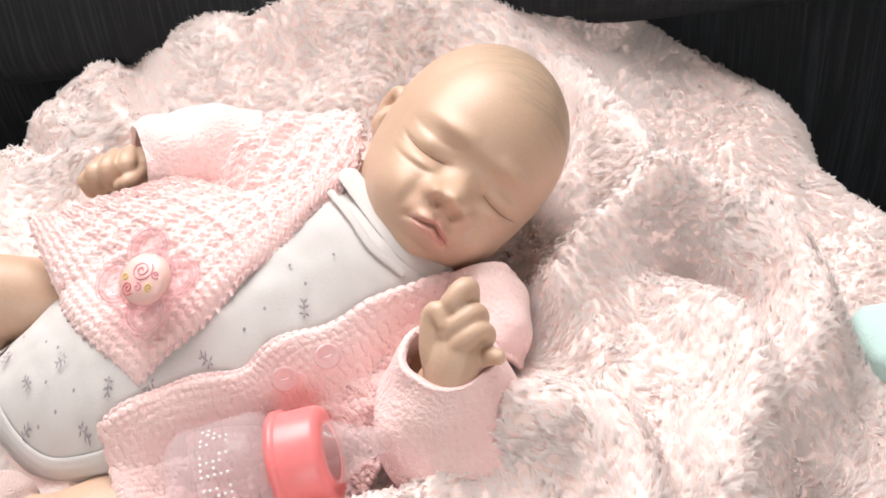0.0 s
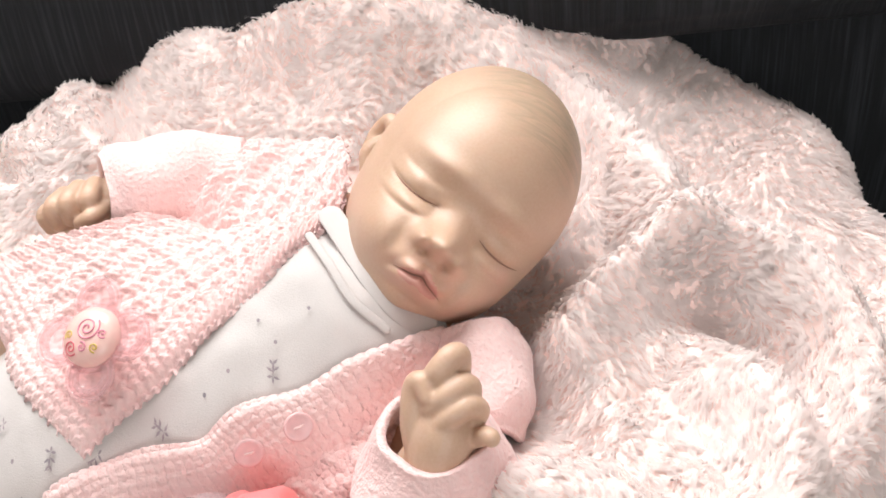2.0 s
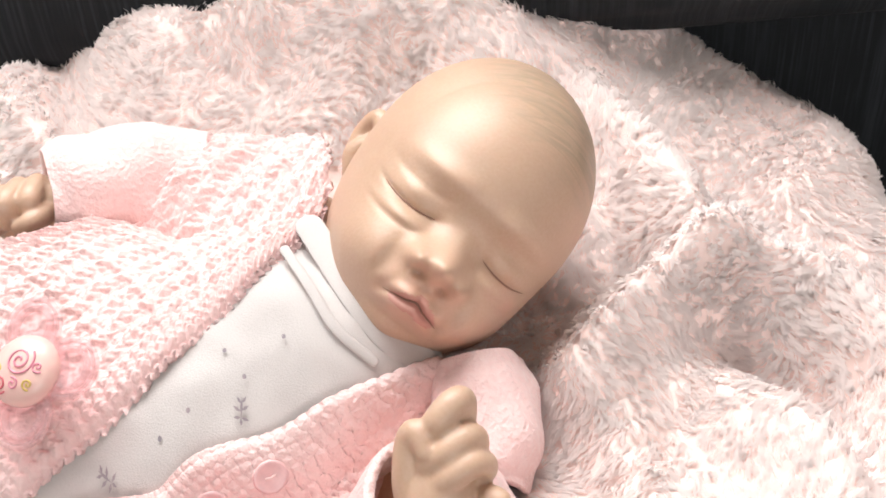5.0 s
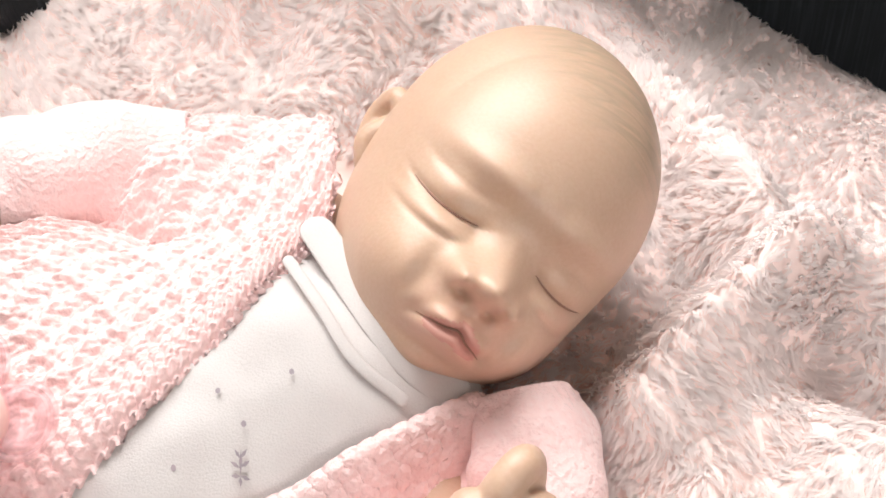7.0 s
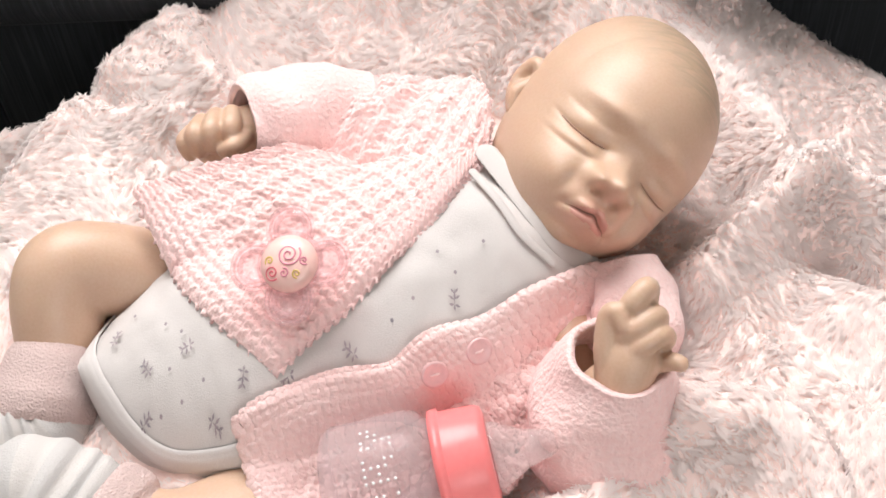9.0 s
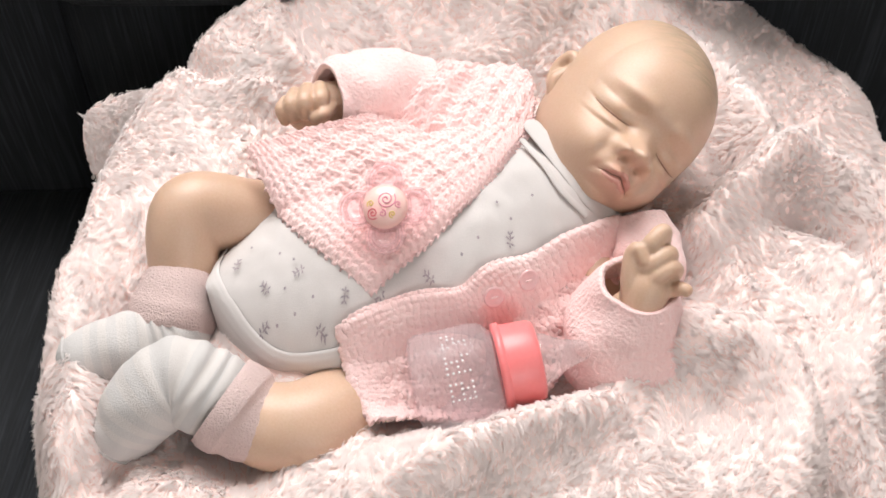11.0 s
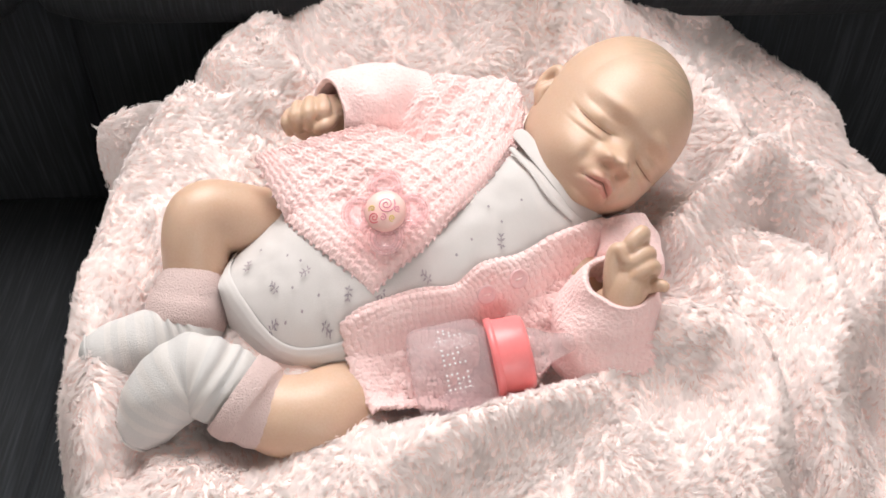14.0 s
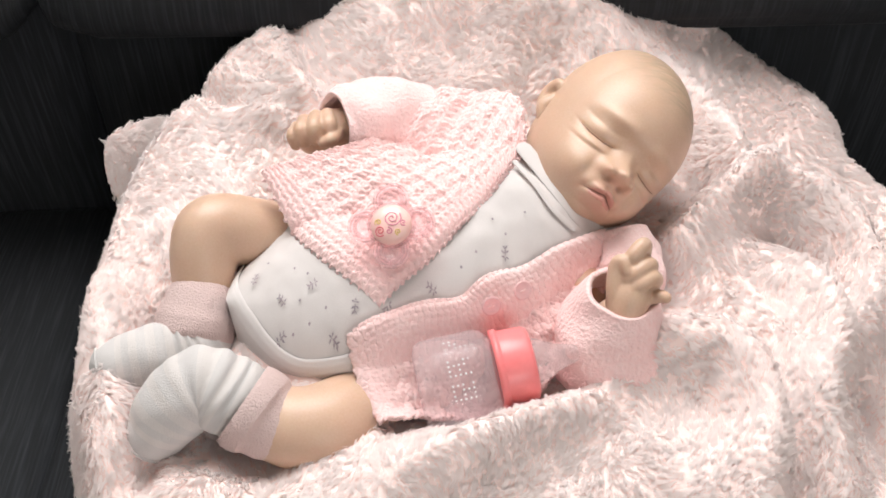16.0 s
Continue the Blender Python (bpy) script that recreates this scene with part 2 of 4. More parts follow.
structure("floor", box((-2.4, -2.4, -0.05), (2.4, 1.3, 0.0)), CARPET, "brown-grey carpet under the sofa")
structure("ceiling", box((-2.4, -2.4, 2.4), (2.4, 1.3, 2.45)), CEILING, "white painted ceiling")
structure("wall_north", joined(box((-2.4, 1.2, 0.0), (-0.93, 1.3, 2.4)), box((0.32, 1.2, 0.0), (2.4, 1.3, 2.4)),
                               box((-0.93, 1.2, 0.0), (0.32, 1.3, 1.4)), box((-0.93, 1.2, 2.36), (0.32, 1.3, 2.4))), WALL, "plain pale wall with an opening behind an area lamp")
# unseen wall; its opening is made up to go with the fill lamp
structure("wall_south", joined(box((-2.4, -2.5, 0.0), (0.0, -2.4, 2.4)), box((1.6, -2.5, 0.0), (2.4, -2.4, 2.4)),
                               box((0.0, -2.5, 0.0), (1.6, -2.4, 1.0)), box((0.0, -2.5, 2.2), (1.6, -2.4, 2.4))), WALL, "plain pale wall with an opening behind an area lamp")
structure("wall_west", box((-2.5, -2.4, 0.0), (-2.4, 1.3, 2.4)), WALL, "plain pale wall")
structure("wall_east", box((2.4, -2.4, 0.0), (2.5, 1.3, 2.4)), WALL, "plain pale wall")


# ---- the sofa ----
def cushion(lo, hi, soft, bulge, lean=0.0, n=28, power=4.0):
    """An upholstered block with rounded edges and bulging faces; lean tips its top backwards."""
    v, f = [], []
    c = [(a + b) / 2 for a, b in zip(lo, hi)]
    h = [(b - a) / 2 for a, b in zip(lo, hi)]
    bm = bmesh.new()
    bmesh.ops.create_cube(bm, size=2)
    bmesh.ops.subdivide_edges(bm, edges=bm.edges[:], cuts=n, use_grid_fill=True)
    for q in bm.verts:
        p = np.array(q.co)
        d = [max(0.0, abs(a) * s - (s - soft)) for a, s in zip(p, h)]
        r = math.sqrt(sum(a * a for a in d))
        k = min(1.0, soft / r) if r > 1e-9 else 1.0
        o = [math.copysign(min(abs(a) * s, s - soft) + e * k, a) for a, s, e in zip(p, h, d)]
        for i in range(3):
            j, l = (i + 1) % 3, (i + 2) % 3
            o[i] += math.copysign(bulge * (1 - p[j] ** 2) * (1 - p[l] ** 2), p[i]) if abs(p[i]) > 0.99 else 0
        z = c[2] + o[2]
        q.co = (c[0] + o[0], c[1] + o[1] + lean * (z - lo[2]), z)
    return bm


def bm_mesh(name, bm, material):
    me = bpy.data.meshes.new(name)
    bm.to_mesh(me)
    bm.free()
    me.materials.append(material)
    me.polygons.foreach_set("use_smooth", [True] * len(me.polygons))
    return me


SEAM = -0.48
sofa = thing("sofa", (0, 0.6, 0), "charcoal grey sofa in ribbed woven fabric with padded backs", "sofa")
under("base", bm_mesh("base", cushion((-1.2, -0.1, 0.0), (1.0, 0.95, 0.22), 0.03, 0.0, n=6), SOFA), sofa)
for x0, x1 in ((-1.15, SEAM), (SEAM, 0.95)):
    under("seat_cushion", bm_mesh("seat_cushion", cushion((x0, -0.12, 0.20), (x1, 0.62, 0.35), 0.03, 0.012), SOFA), sofa)
    under("lower_back_pad", bm_mesh("lower_back_pad", cushion((x0 + 0.004, 0.605, 0.30), (x1 - 0.004, 0.80, 0.66), 0.035, 0.018, 0.08), SOFA), sofa)
    under("upper_back_pad", bm_mesh("upper_back_pad", cushion((x0 + 0.004, 0.550, 0.572), (x1 - 0.004, 0.80, 0.80), 0.035, 0.015, 0.42), SOFA), sofa)

# ---- the blanket ----
# the rim in the plan, with the height of the cloth there
OUTLINE = [(-0.372, 0.14, 0.515), (-0.408, 0.235, 0.525), (-0.414, 0.32, 0.535), (-0.406, 0.41, 0.555), (-0.374, 0.483, 0.579), (-0.347, 0.519, 0.582), (-0.319, 0.556, 0.600), (-0.273, 0.578, 0.604),
           (-0.245, 0.604, 0.634), (-0.17, 0.614, 0.645), (-0.06, 0.620, 0.652), (0.03, 0.626, 0.642), (0.095, 0.614, 0.594), (0.142, 0.588, 0.553), (0.185, 0.556, 0.529), (0.212, 0.519, 0.525), (0.222, 0.472, 0.515),
           (0.248, 0.435, 0.502), (0.280, 0.395, 0.488), (0.32, 0.32, 0.475), (0.34, 0.18, 0.46), (0.24, 0.03, 0.455), (0.0, -0.02, 0.47), (-0.24, 0.0, 0.48), (-0.332, 0.06, 0.50)]
# crest lines: points in the plan, height, half-width
RIDGES = [
    ([(0.020, 0.340), (0.058, 0.366), (0.095, 0.382), (0.123, 0.370), (0.145, 0.340), (0.148, 0.305), (0.134, 0.272), (0.110, 0.238)], 0.045, 0.018),
    ([(0.028, 0.324), (0.061, 0.264), (0.075, 0.235), (0.082, 0.205), (0.082, 0.170), (0.075, 0.130)], 0.026, 0.017),
    ([(-0.040, 0.240), (-0.013, 0.252), (0.028, 0.246), (0.043, 0.223), (0.046, 0.199), (0.031, 0.162), (0.022, 0.139)], 0.034, 0.021),
    ([(0.028, 0.530), (0.055, 0.495), (0.075, 0.450), (0.083, 0.410), (0.078, 0.375)], 0.034, 0.020),
    ([(0.106, 0.319), (0.106, 0.273), (0.098, 0.247), (0.089, 0.218)], 0.014, 0.011),
    ([(0.045, 0.350), (0.080, 0.325), (0.102, 0.295), (0.108, 0.255)], 0.024, 0.026),
    ([(-0.125, 0.198), (-0.085, 0.210), (-0.050, 0.226)], 0.018, 0.016),
    ([(-0.192, 0.174), (-0.143, 0.188), (-0.076, 0.210)], 0.024, 0.024),
    ([(-0.380, 0.314), (-0.359, 0.253), (-0.357, 0.196)], 0.024, 0.016),
    ([(-0.322, 0.515), (-0.284, 0.478), (-0.254, 0.461)], 0.016, 0.015),
    ([(-0.280, 0.545), (-0.258, 0.499), (-0.230, 0.475)], 0.016, 0.015),
    ([(-0.205, 0.560), (-0.177, 0.510)], 0.014, 0.022),
    ([(-0.174, 0.552), (-0.080, 0.556), (0.000, 0.545)], 0.016, 0.024),
]
HOLLOWS = [
    ([(0.055, 0.348), (0.088, 0.350), (0.116, 0.330), (0.124, 0.300), (0.120, 0.268)], 0.012, 0.010),
    ([(0.127, 0.262), (0.125, 0.235), (0.133, 0.200), (0.145, 0.150)], 0.030, 0.014),
    ([(0.050, 0.300), (0.062, 0.215), (0.062, 0.171), (0.052, 0.120)], 0.018, 0.011),
    ([(0.026, 0.545), (0.030, 0.512), (0.010, 0.500)], 0.018, 0.014),
    ([(0.105, 0.500), (0.125, 0.450), (0.132, 0.405)], 0.012, 0.022),
    ([(-0.263, 0.565), (-0.236, 0.496)], 0.013, 0.009),
    ([(-0.335, 0.505), (-0.300, 0.485), (-0.257, 0.471)], 0.012, 0.009),
    ([(-0.356, 0.359), (-0.354, 0.295), (-0.355, 0.244)], 0.022, 0.012),
    ([(-0.022, 0.135), (0.000, 0.146)], 0.025, 0.016),
    ([(-0.339, 0.176), (-0.334, 0.205)], 0.022, 0.012),
    ([(-0.235, 0.213), (-0.27, 0.215), (-0.33, 0.235)], 0.032, 0.034),
    ([(-0.30, 0.31), (-0.36, 0.275)], 0.034, 0.030),
    ([(-0.172, 0.227), (-0.11, 0.234), (-0.055, 0.25)], 0.050, 0.028),
    ([(-0.03, 0.36), (-0.01, 0.42), (-0.06, 0.47)], 0.018, 0.03),
]
MID = np.array((-0.09, 0.33))
RIM = spline(OUTLINE, 720, True)
_a = np.arctan2(RIM[:, 1] - MID[1], RIM[:, 0] - MID[0])
_o = np.argsort(_a)
RIM_A, RIM_R, RIM_Z = _a[_o], np.hypot(RIM[:, 0] - MID[0], RIM[:, 1] - MID[1])[_o], RIM[_o, 2]


def near_line(x, y, line):
    """Distance to a crest line, and a weight that fades at its ends."""
    c = spline([(*p[:2], 0) for p in line], 40)
    best, arg = np.full(np.shape(x), 9.0), np.zeros(np.shape(x))
    for i, q in enumerate(c):
        d = np.hypot(x - q[0], y - q[1])
        arg = np.where(d < best, i / 39, arg)
        best = np.minimum(best, d)
    return best, 0.45 + 0.55 * np.sin(np.pi * np.clip(arg, 0.0, 1.0))


def blanket_z(x, y):
    x, y = np.asarray(x, float), np.asarray(y, float)
    a = np.arctan2(y - MID[1], x - MID[0])
    r = np.hypot(x - MID[0], y - MID[1]) / np.interp(a, RIM_A, RIM_R, period=2 * np.pi)
    zr = np.interp(a, RIM_A, RIM_Z, period=2 * np.pi)
    z = 0.535 + (zr - 0.535) * np.clip(r, 0, 1) ** 2
    for line, h, w in RIDGES:
        d, k = near_line(x, y, line)
        z = z + 1.25 * h * k * np.exp(-(d / w) ** 2)
    for line, h, w in HOLLOWS:
        d, k = near_line(x, y, line)
        z = z - h * k * np.exp(-(d / w) ** 2)
    fall = np.clip((r - 0.90) / 0.10, 0, 1.0)
    floor_z = 0.37 + 0.14 * np.clip((y - 0.42) / 0.12, 0, 1)
    return z + (floor_z - z) * (1 - np.sqrt(1 - fall ** 2 * 0.999))


nr, na = 190, 620
rr = 1 - (1 - np.linspace(0.02, 1.0, nr)) ** 1.25
aa = np.linspace(-np.pi, np.pi, na, endpoint=False)
RG, AG = np.meshgrid(rr, aa, indexing="ij")
rad = np.interp(AG, RIM_A, RIM_R, period=2 * np.pi) * RG
BX, BY = MID[0] + rad * np.cos(AG), MID[1] + rad * np.sin(AG)
BZ = blanket_z(BX, BY) + 0.006 * noise2(BX, BY, 20.0) + 0.0025 * noise2(BX, BY, 60.0, 4.0) - 0.003
bverts = np.stack([BX, BY, BZ], -1).reshape(-1, 3)
bfaces = [(i * na + j, i * na + (j + 1) % na, (i + 1) * na + (j + 1) % na, (i + 1) * na + j) for i in range(nr - 1) for j in range(na)]
bfaces.append(tuple(range(na))[::-1])
blanket = thing("fleece_blanket", (-0.09, 0.33, 0.36), "fluffy pale pink fleece blanket bunched over the sofa", "blanket")
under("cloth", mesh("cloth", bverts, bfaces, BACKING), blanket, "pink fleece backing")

# ---- the doll's body, which the clothes follow ----
CROTCH, NECK = np.array((-0.285, 0.297)), np.array((-0.062, 0.375))
AXIS = (NECK - CROTCH) / np.linalg.norm(NECK - CROTCH)
LONG = float(np.linalg.norm(NECK - CROTCH))


def half_width(s):
    w = np.interp(s, (-0.15, 0.0, 0.3, 0.7, 1.0, 1.2), (0.050, 0.060, 0.078, 0.080, 0.066, 0.045))
    return w * np.sqrt(np.clip(1 - np.clip((0.22 - s) / 0.25, 0, 1) ** 3, 0.02, 1))


def body_z(x, y):
    """Top of the dressed body over the plan; far below where there is none."""
    dx, dy = np.asarray(x, float) - CROTCH[0], np.asarray(y, float) - CROTCH[1]
    s = (dx * AXIS[0] + dy * AXIS[1]) / LONG
    d = -dx * AXIS[1] + dy * AXIS[0]
    top = np.interp(s, (-0.2, 0.0, 0.25, 0.6, 0.85, 1.1), (0.536, 0.552, 0.577, 0.592, 0.594, 0.58))
    k = np.clip(1 - (d / half_width(s)) ** 2, 0, 1) * (s < 1.10)
    return np.where(k > 0, top - 0.070 * (1 - np.sqrt(k)), 0.40)


def limb_z(x, y):
    """The doll's limbs beside its body, under the cardigan: an arm and a thigh."""
    best = np.full(np.shape(x), 0.40)
    for a, b, r, top in (((-0.085, 0.435), (-0.185, 0.450), 0.038, 0.594), ((-0.290, 0.385), (-0.20, 0.385), 0.048, 0.590)):
        a, b = np.array(a), np.array(b)
        dx, dy = np.asarray(x, float) - a[0], np.asarray(y, float) - a[1]
        t = np.clip((dx * (b - a)[0] + dy * (b - a)[1]) / ((b - a) @ (b - a)), 0, 1)
        d = np.hypot(dx - t * (b - a)[0], dy - t * (b - a)[1])
        best = np.where(d < r, np.maximum(best, top - 0.04 * (1 - np.sqrt(np.clip(1 - (d / r) ** 2, 0, 1)))), best)
    return best


def rest_z(x, y):
    """What cloth laid here rests on."""
    p, q, k = body_z(x, y), limb_z(x, y), 0.030
    h = np.clip(0.5 + 0.5 * (p - q) / k, 0, 1)
    a, b = blanket_z(x, y) + 0.006, q * (1 - h) + p * h + k * h * (1 - h)
    k = 0.012
    h = np.clip(0.5 + 0.5 * (a - b) / k, 0, 1)
    return b * (1 - h) + a * h + k * h * (1 - h)


# pile: bent locks of fibres that lean together in swirls
def swirl(p, scale):
    k = p * scale
    s = np.sin
    return np.stack([s(k[:, 0] * 1.3 + 2 * s(k[:, 1] * 0.9 + k[:, 2])), s(k[:, 1] * 1.1 + 2 * s(k[:, 0] * 1.2 - k[:, 2]) + 1), s(k[:, 2] + k[:, 0] - k[:, 1])], -1)


def pile(verts, faces, clumps, each, length, seed, out=(0.0, 0.0, 1.0), keep=None):
    """A mesh of pile on the four-cornered faces: clumps of fibres, rooted apart and drawn together at their tips."""
    rng = np.random.default_rng(seed)
    verts, q = np.asarray(verts, float), np.asarray(faces)
    a, b, c, d = (verts[q[:, i]] for i in range(4))
    nrm = np.cross(c - a, d - b)
    ar = np.linalg.norm(nrm, axis=1)
    nrm = nrm / np.maximum(ar, 1e-12)[:, None]
    nrm[nrm @ np.array(out) < 0] *= -1
    pick = rng.choice(len(q), clumps, p=ar / ar.sum())
    u, v = rng.random((2, clumps, 1))
    seat = (a[pick] * (1 - u) + b[pick] * u) * (1 - v) + (d[pick] * (1 - u) + c[pick] * u) * v
    if keep is not None:
        ok = keep(seat)
        seat, pick = seat[ok], pick[ok]
    n = len(seat)
    nn = nrm[pick]

    def flat(w, normal):
        w = w - normal * (w * normal).sum(1)[:, None]
        return w / np.maximum(np.linalg.norm(w, axis=1), 1e-9)[:, None]

    flow = flat(1.0 * swirl(seat, 22.0) + 0.5 * swirl(seat + 3.0, 75.0) + 0.28 * swirl(seat + 7.0, 330.0) + 0.18 * rng.normal(size=(n, 3)), nn)
    lean = np.radians(68 + 9 * rng.normal(size=(n, 1)))
    long = length * (0.6 + 0.75 * rng.random((n, 1)))
    rise, run = np.cos(lean), np.sin(lean)
    knee = (nn * (rise + 0.25) + flow * (run - 0.15)) * long * 0.5
    peak = knee + (nn * (rise - 0.38) + flow * (run + 0.12) + 0.35 * flat(rng.normal(size=(n, 3)), nn)) * long * 0.5
    total = n * each
    nn, flow, knee, peak, seat = (np.repeat(w, each, axis=0) for w in (nn, flow, knee, peak, seat))
    apart = rng.normal(size=(total, 3))
    apart -= nn * (apart * nn).sum(1)[:, None]
    own = 0.8 + 0.4 * rng.random((total, 1))
    p0 = seat + apart * 0.00105
    p1 = p0 + knee * 0.55 * own + nn * 0.0002
    p2 = seat + apart * 0.00085 + knee * own
    p3 = seat + apart * 0.00042 + peak * own + 0.0004 * rng.normal(size=(total, 3))
    side = flat(np.cross(p3 - p0, nn) + 0.0008 * rng.normal(size=(total, 3)), flat(p3 - p0, 0 * nn))
    up = np.cross(side, p3 - p0)
    side *= np.sign((up * nn).sum(1) + 1e-12)[:, None]
    wd = 0.00042 * (0.7 + 0.6 * rng.random((total, 1)))
    tv = np.stack([p0 - side * wd, p0 + side * wd, p1 + side * wd, p1 - side * wd, p2 + side * wd * 0.8, p2 - side * wd * 0.8, p3], 1).reshape(-1, 3)
    base = np.arange(total) * 7
    loops = np.stack([base, base + 1, base + 2, base + 3, base + 3, base + 2, base + 4, base + 5, base + 5, base + 4, base + 6], 1).ravel()
    starts = np.stack([np.arange(total) * 11, np.arange(total) * 11 + 4, np.arange(total) * 11 + 8], 1).ravel()
    me = bpy.data.meshes.new("pile")
    me.vertices.add(len(tv))
    me.vertices.foreach_set("co", tv.ravel())
    me.loops.add(len(loops))
    me.loops.foreach_set("vertex_index", loops)
    me.polygons.add(len(starts))
    me.polygons.foreach_set("loop_start", starts)
    me.update(calc_edges=True)
    me.polygons.foreach_set("use_smooth", [True] * len(me.polygons))
    # the fibres shade like the soft locks that they form together
    soft = flat(nn + 0.14 * flow + 0.08 * apart + np.array(out) * 0.45, 0 * nn)
    fibre = me.attributes.new("custom_normal", "FLOAT_VECTOR", "POINT")
    fibre.data.foreach_set("vector", np.repeat(soft, 7, axis=0).astype(np.float32).ravel())
    me.materials.append(PINK_FLEECE)
    return me


def uncovered(p):
    arm = (limb_z(p[:, 0], p[:, 1]) > 0.5) & (p[:, 0] > -0.215)
    return (body_z(p[:, 0], p[:, 1]) < 0.5) & ~arm & (p[:, 1] > 0.05)


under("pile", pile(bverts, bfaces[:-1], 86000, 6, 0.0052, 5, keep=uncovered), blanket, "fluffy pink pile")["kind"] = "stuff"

# bodysuit
bodysuit = thing("bodysuit", (-0.17, 0.32, 0.54), "white cotton baby bodysuit with small grey printed sprigs", "baby clothes")
suit_v, suit_f = [], []
ns, nd = 120, 90
for i in range(ns):
    s = -0.026 + 1.09 * i / (ns - 1)
    w = float(half_width(s))
    for j in range(nd):
        a = (j / (nd - 1) - 0.5) * math.pi * 1.25
        d = w * math.sin(a)
        p = CROTCH + AXIS * s * LONG + np.array((-AXIS[1], AXIS[0])) * d
        top = float(np.interp(s, (-0.2, 0.0, 0.25, 0.6, 0.85, 1.1), (0.536, 0.552, 0.577, 0.592, 0.594, 0.58)))
        z = top - 0.070 * (1 - math.cos(a))
        z += 0.0030 * noise.noise(Vector((s * 7, d * 22, 1.0))) + 0.0012 * noise.noise(Vector((s * 22, d * 90, 2.0)))
        suit_v.append((p[0], p[1], z))
under("suit_body", mesh("suit_body", suit_v, grid_faces(ns, nd), WHITE_COTTON), bodysuit)


def ribbon(name, path, r, flat, label=""):
    under(name, mesh(name, *tube(path, r, 60, 14, flat=flat)  , WHITE_COTTON), bodysuit, label)


def on_side(s, a, out=0.001):
    """A place on the suit: s along the body, a round it."""
    w = float(half_width(s)) + out
    p = CROTCH + AXIS * s * LONG + np.array((-AXIS[1], AXIS[0])) * w * math.sin(a)
    top = float(np.interp(s, (-0.2, 0.0, 0.25, 0.6, 0.85, 1.1), (0.536, 0.552, 0.577, 0.592, 0.594, 0.58)))
    return (p[0], p[1], top + out - 0.070 * (1 - math.cos(a)))


def band(name, path, width, label):
    """A flat folded binding laid on the suit along (s, a) places."""
    c = spline([(q * LONG, b * 0.07, 0.0) for q, b in path], 70)[:, :2]
    d = np.gradient(c, axis=0)
    d /= np.linalg.norm(d, axis=1)[:, None]
    v = []
    for p, q in zip(c, d):
        for k in np.linspace(-1, 1, 9):
            o = p + np.array((-q[1], q[0])) * width / 2 * k
            v.append(on_side(max(-0.025, o[0] / LONG), o[1] / 0.07, 0.0005 + 0.0016 * (1 - k ** 6) - 0.0006 * (abs(abs(k) - 0.5) < 0.01)))
    under(name, mesh(name, v, grid_faces(70, 9), WHITE_COTTON), bodysuit, label)


# bound openings for the legs, along the rounded lower end of the suit
band("leg_trim", ((0.40, 1.12), (0.28, 1.08), (0.16, 1.00), (0.07, 0.85), (0.015, 0.55), (-0.005, 0.10), (0.005, -0.35)), 0.010, "white bound leg opening")
band("leg_trim", ((0.000, -0.30), (0.035, -0.72), (0.09, -0.98), (0.18, -1.10), (0.30, -1.16), (0.44, -1.18)), 0.012, "white bound leg opening")
ribbon("neck_band", [(-0.0870, 0.3850, 0.5960), (-0.0770, 0.3680, 0.5920), (-0.0650, 0.3490, 0.5860), (-0.0540, 0.3380, 0.5760), (-0.0420, 0.3350, 0.5640)], [0.0062] * 5, 0.16, "white folded neck band")
ribbon("neck_seam", [(-0.0950, 0.3690, 0.5980), (-0.0830, 0.3500, 0.5940), (-0.0730, 0.3350, 0.5860), (-0.0590, 0.3270, 0.5740)], [0.0022] * 4, 0.35, "white folded neck band")


def on_suit(p, up=0.0016):
    return (p[0], p[1], float(body_z(p[0], p[1])) + up)


def sprig(p, turn_by):
    """A small printed twig: short strokes with leaves, flat on the cloth."""
    v, f = [], []
    for x, y, a, l in ((0, 0, 1.2, 4.6), (0.5, 1.4, 0.2, 2.6), (0.4, 1.2, 2.4, 2.6), (1.1, 2.9, 0.5, 2.2), (0.0, 0.0, 2.9, 2.2), (0.0, 0.0, -0.5, 2.4), (1.0, 2.8, 2.0, 2.0), (0.0, 0.0, -1.9, 1.8)):
        k = len(v)
        for dx, dy in ((0, 0), (l * 0.5, 0.42), (l, 0), (l * 0.5, -0.42)):
            ca, sa = math.cos(a), math.sin(a)
            qx, qy = x + dx * ca - dy * sa, y + dx * sa + dy * ca
            cb, sb = math.cos(turn_by), math.sin(turn_by)
            v.append(on_suit((p[0] + 0.0012 * (qx * cb - qy * sb), p[1] + 0.0014 * (qx * sb + qy * cb))))
        f.append((k, k + 1, k + 2, k + 3))
    return v, f


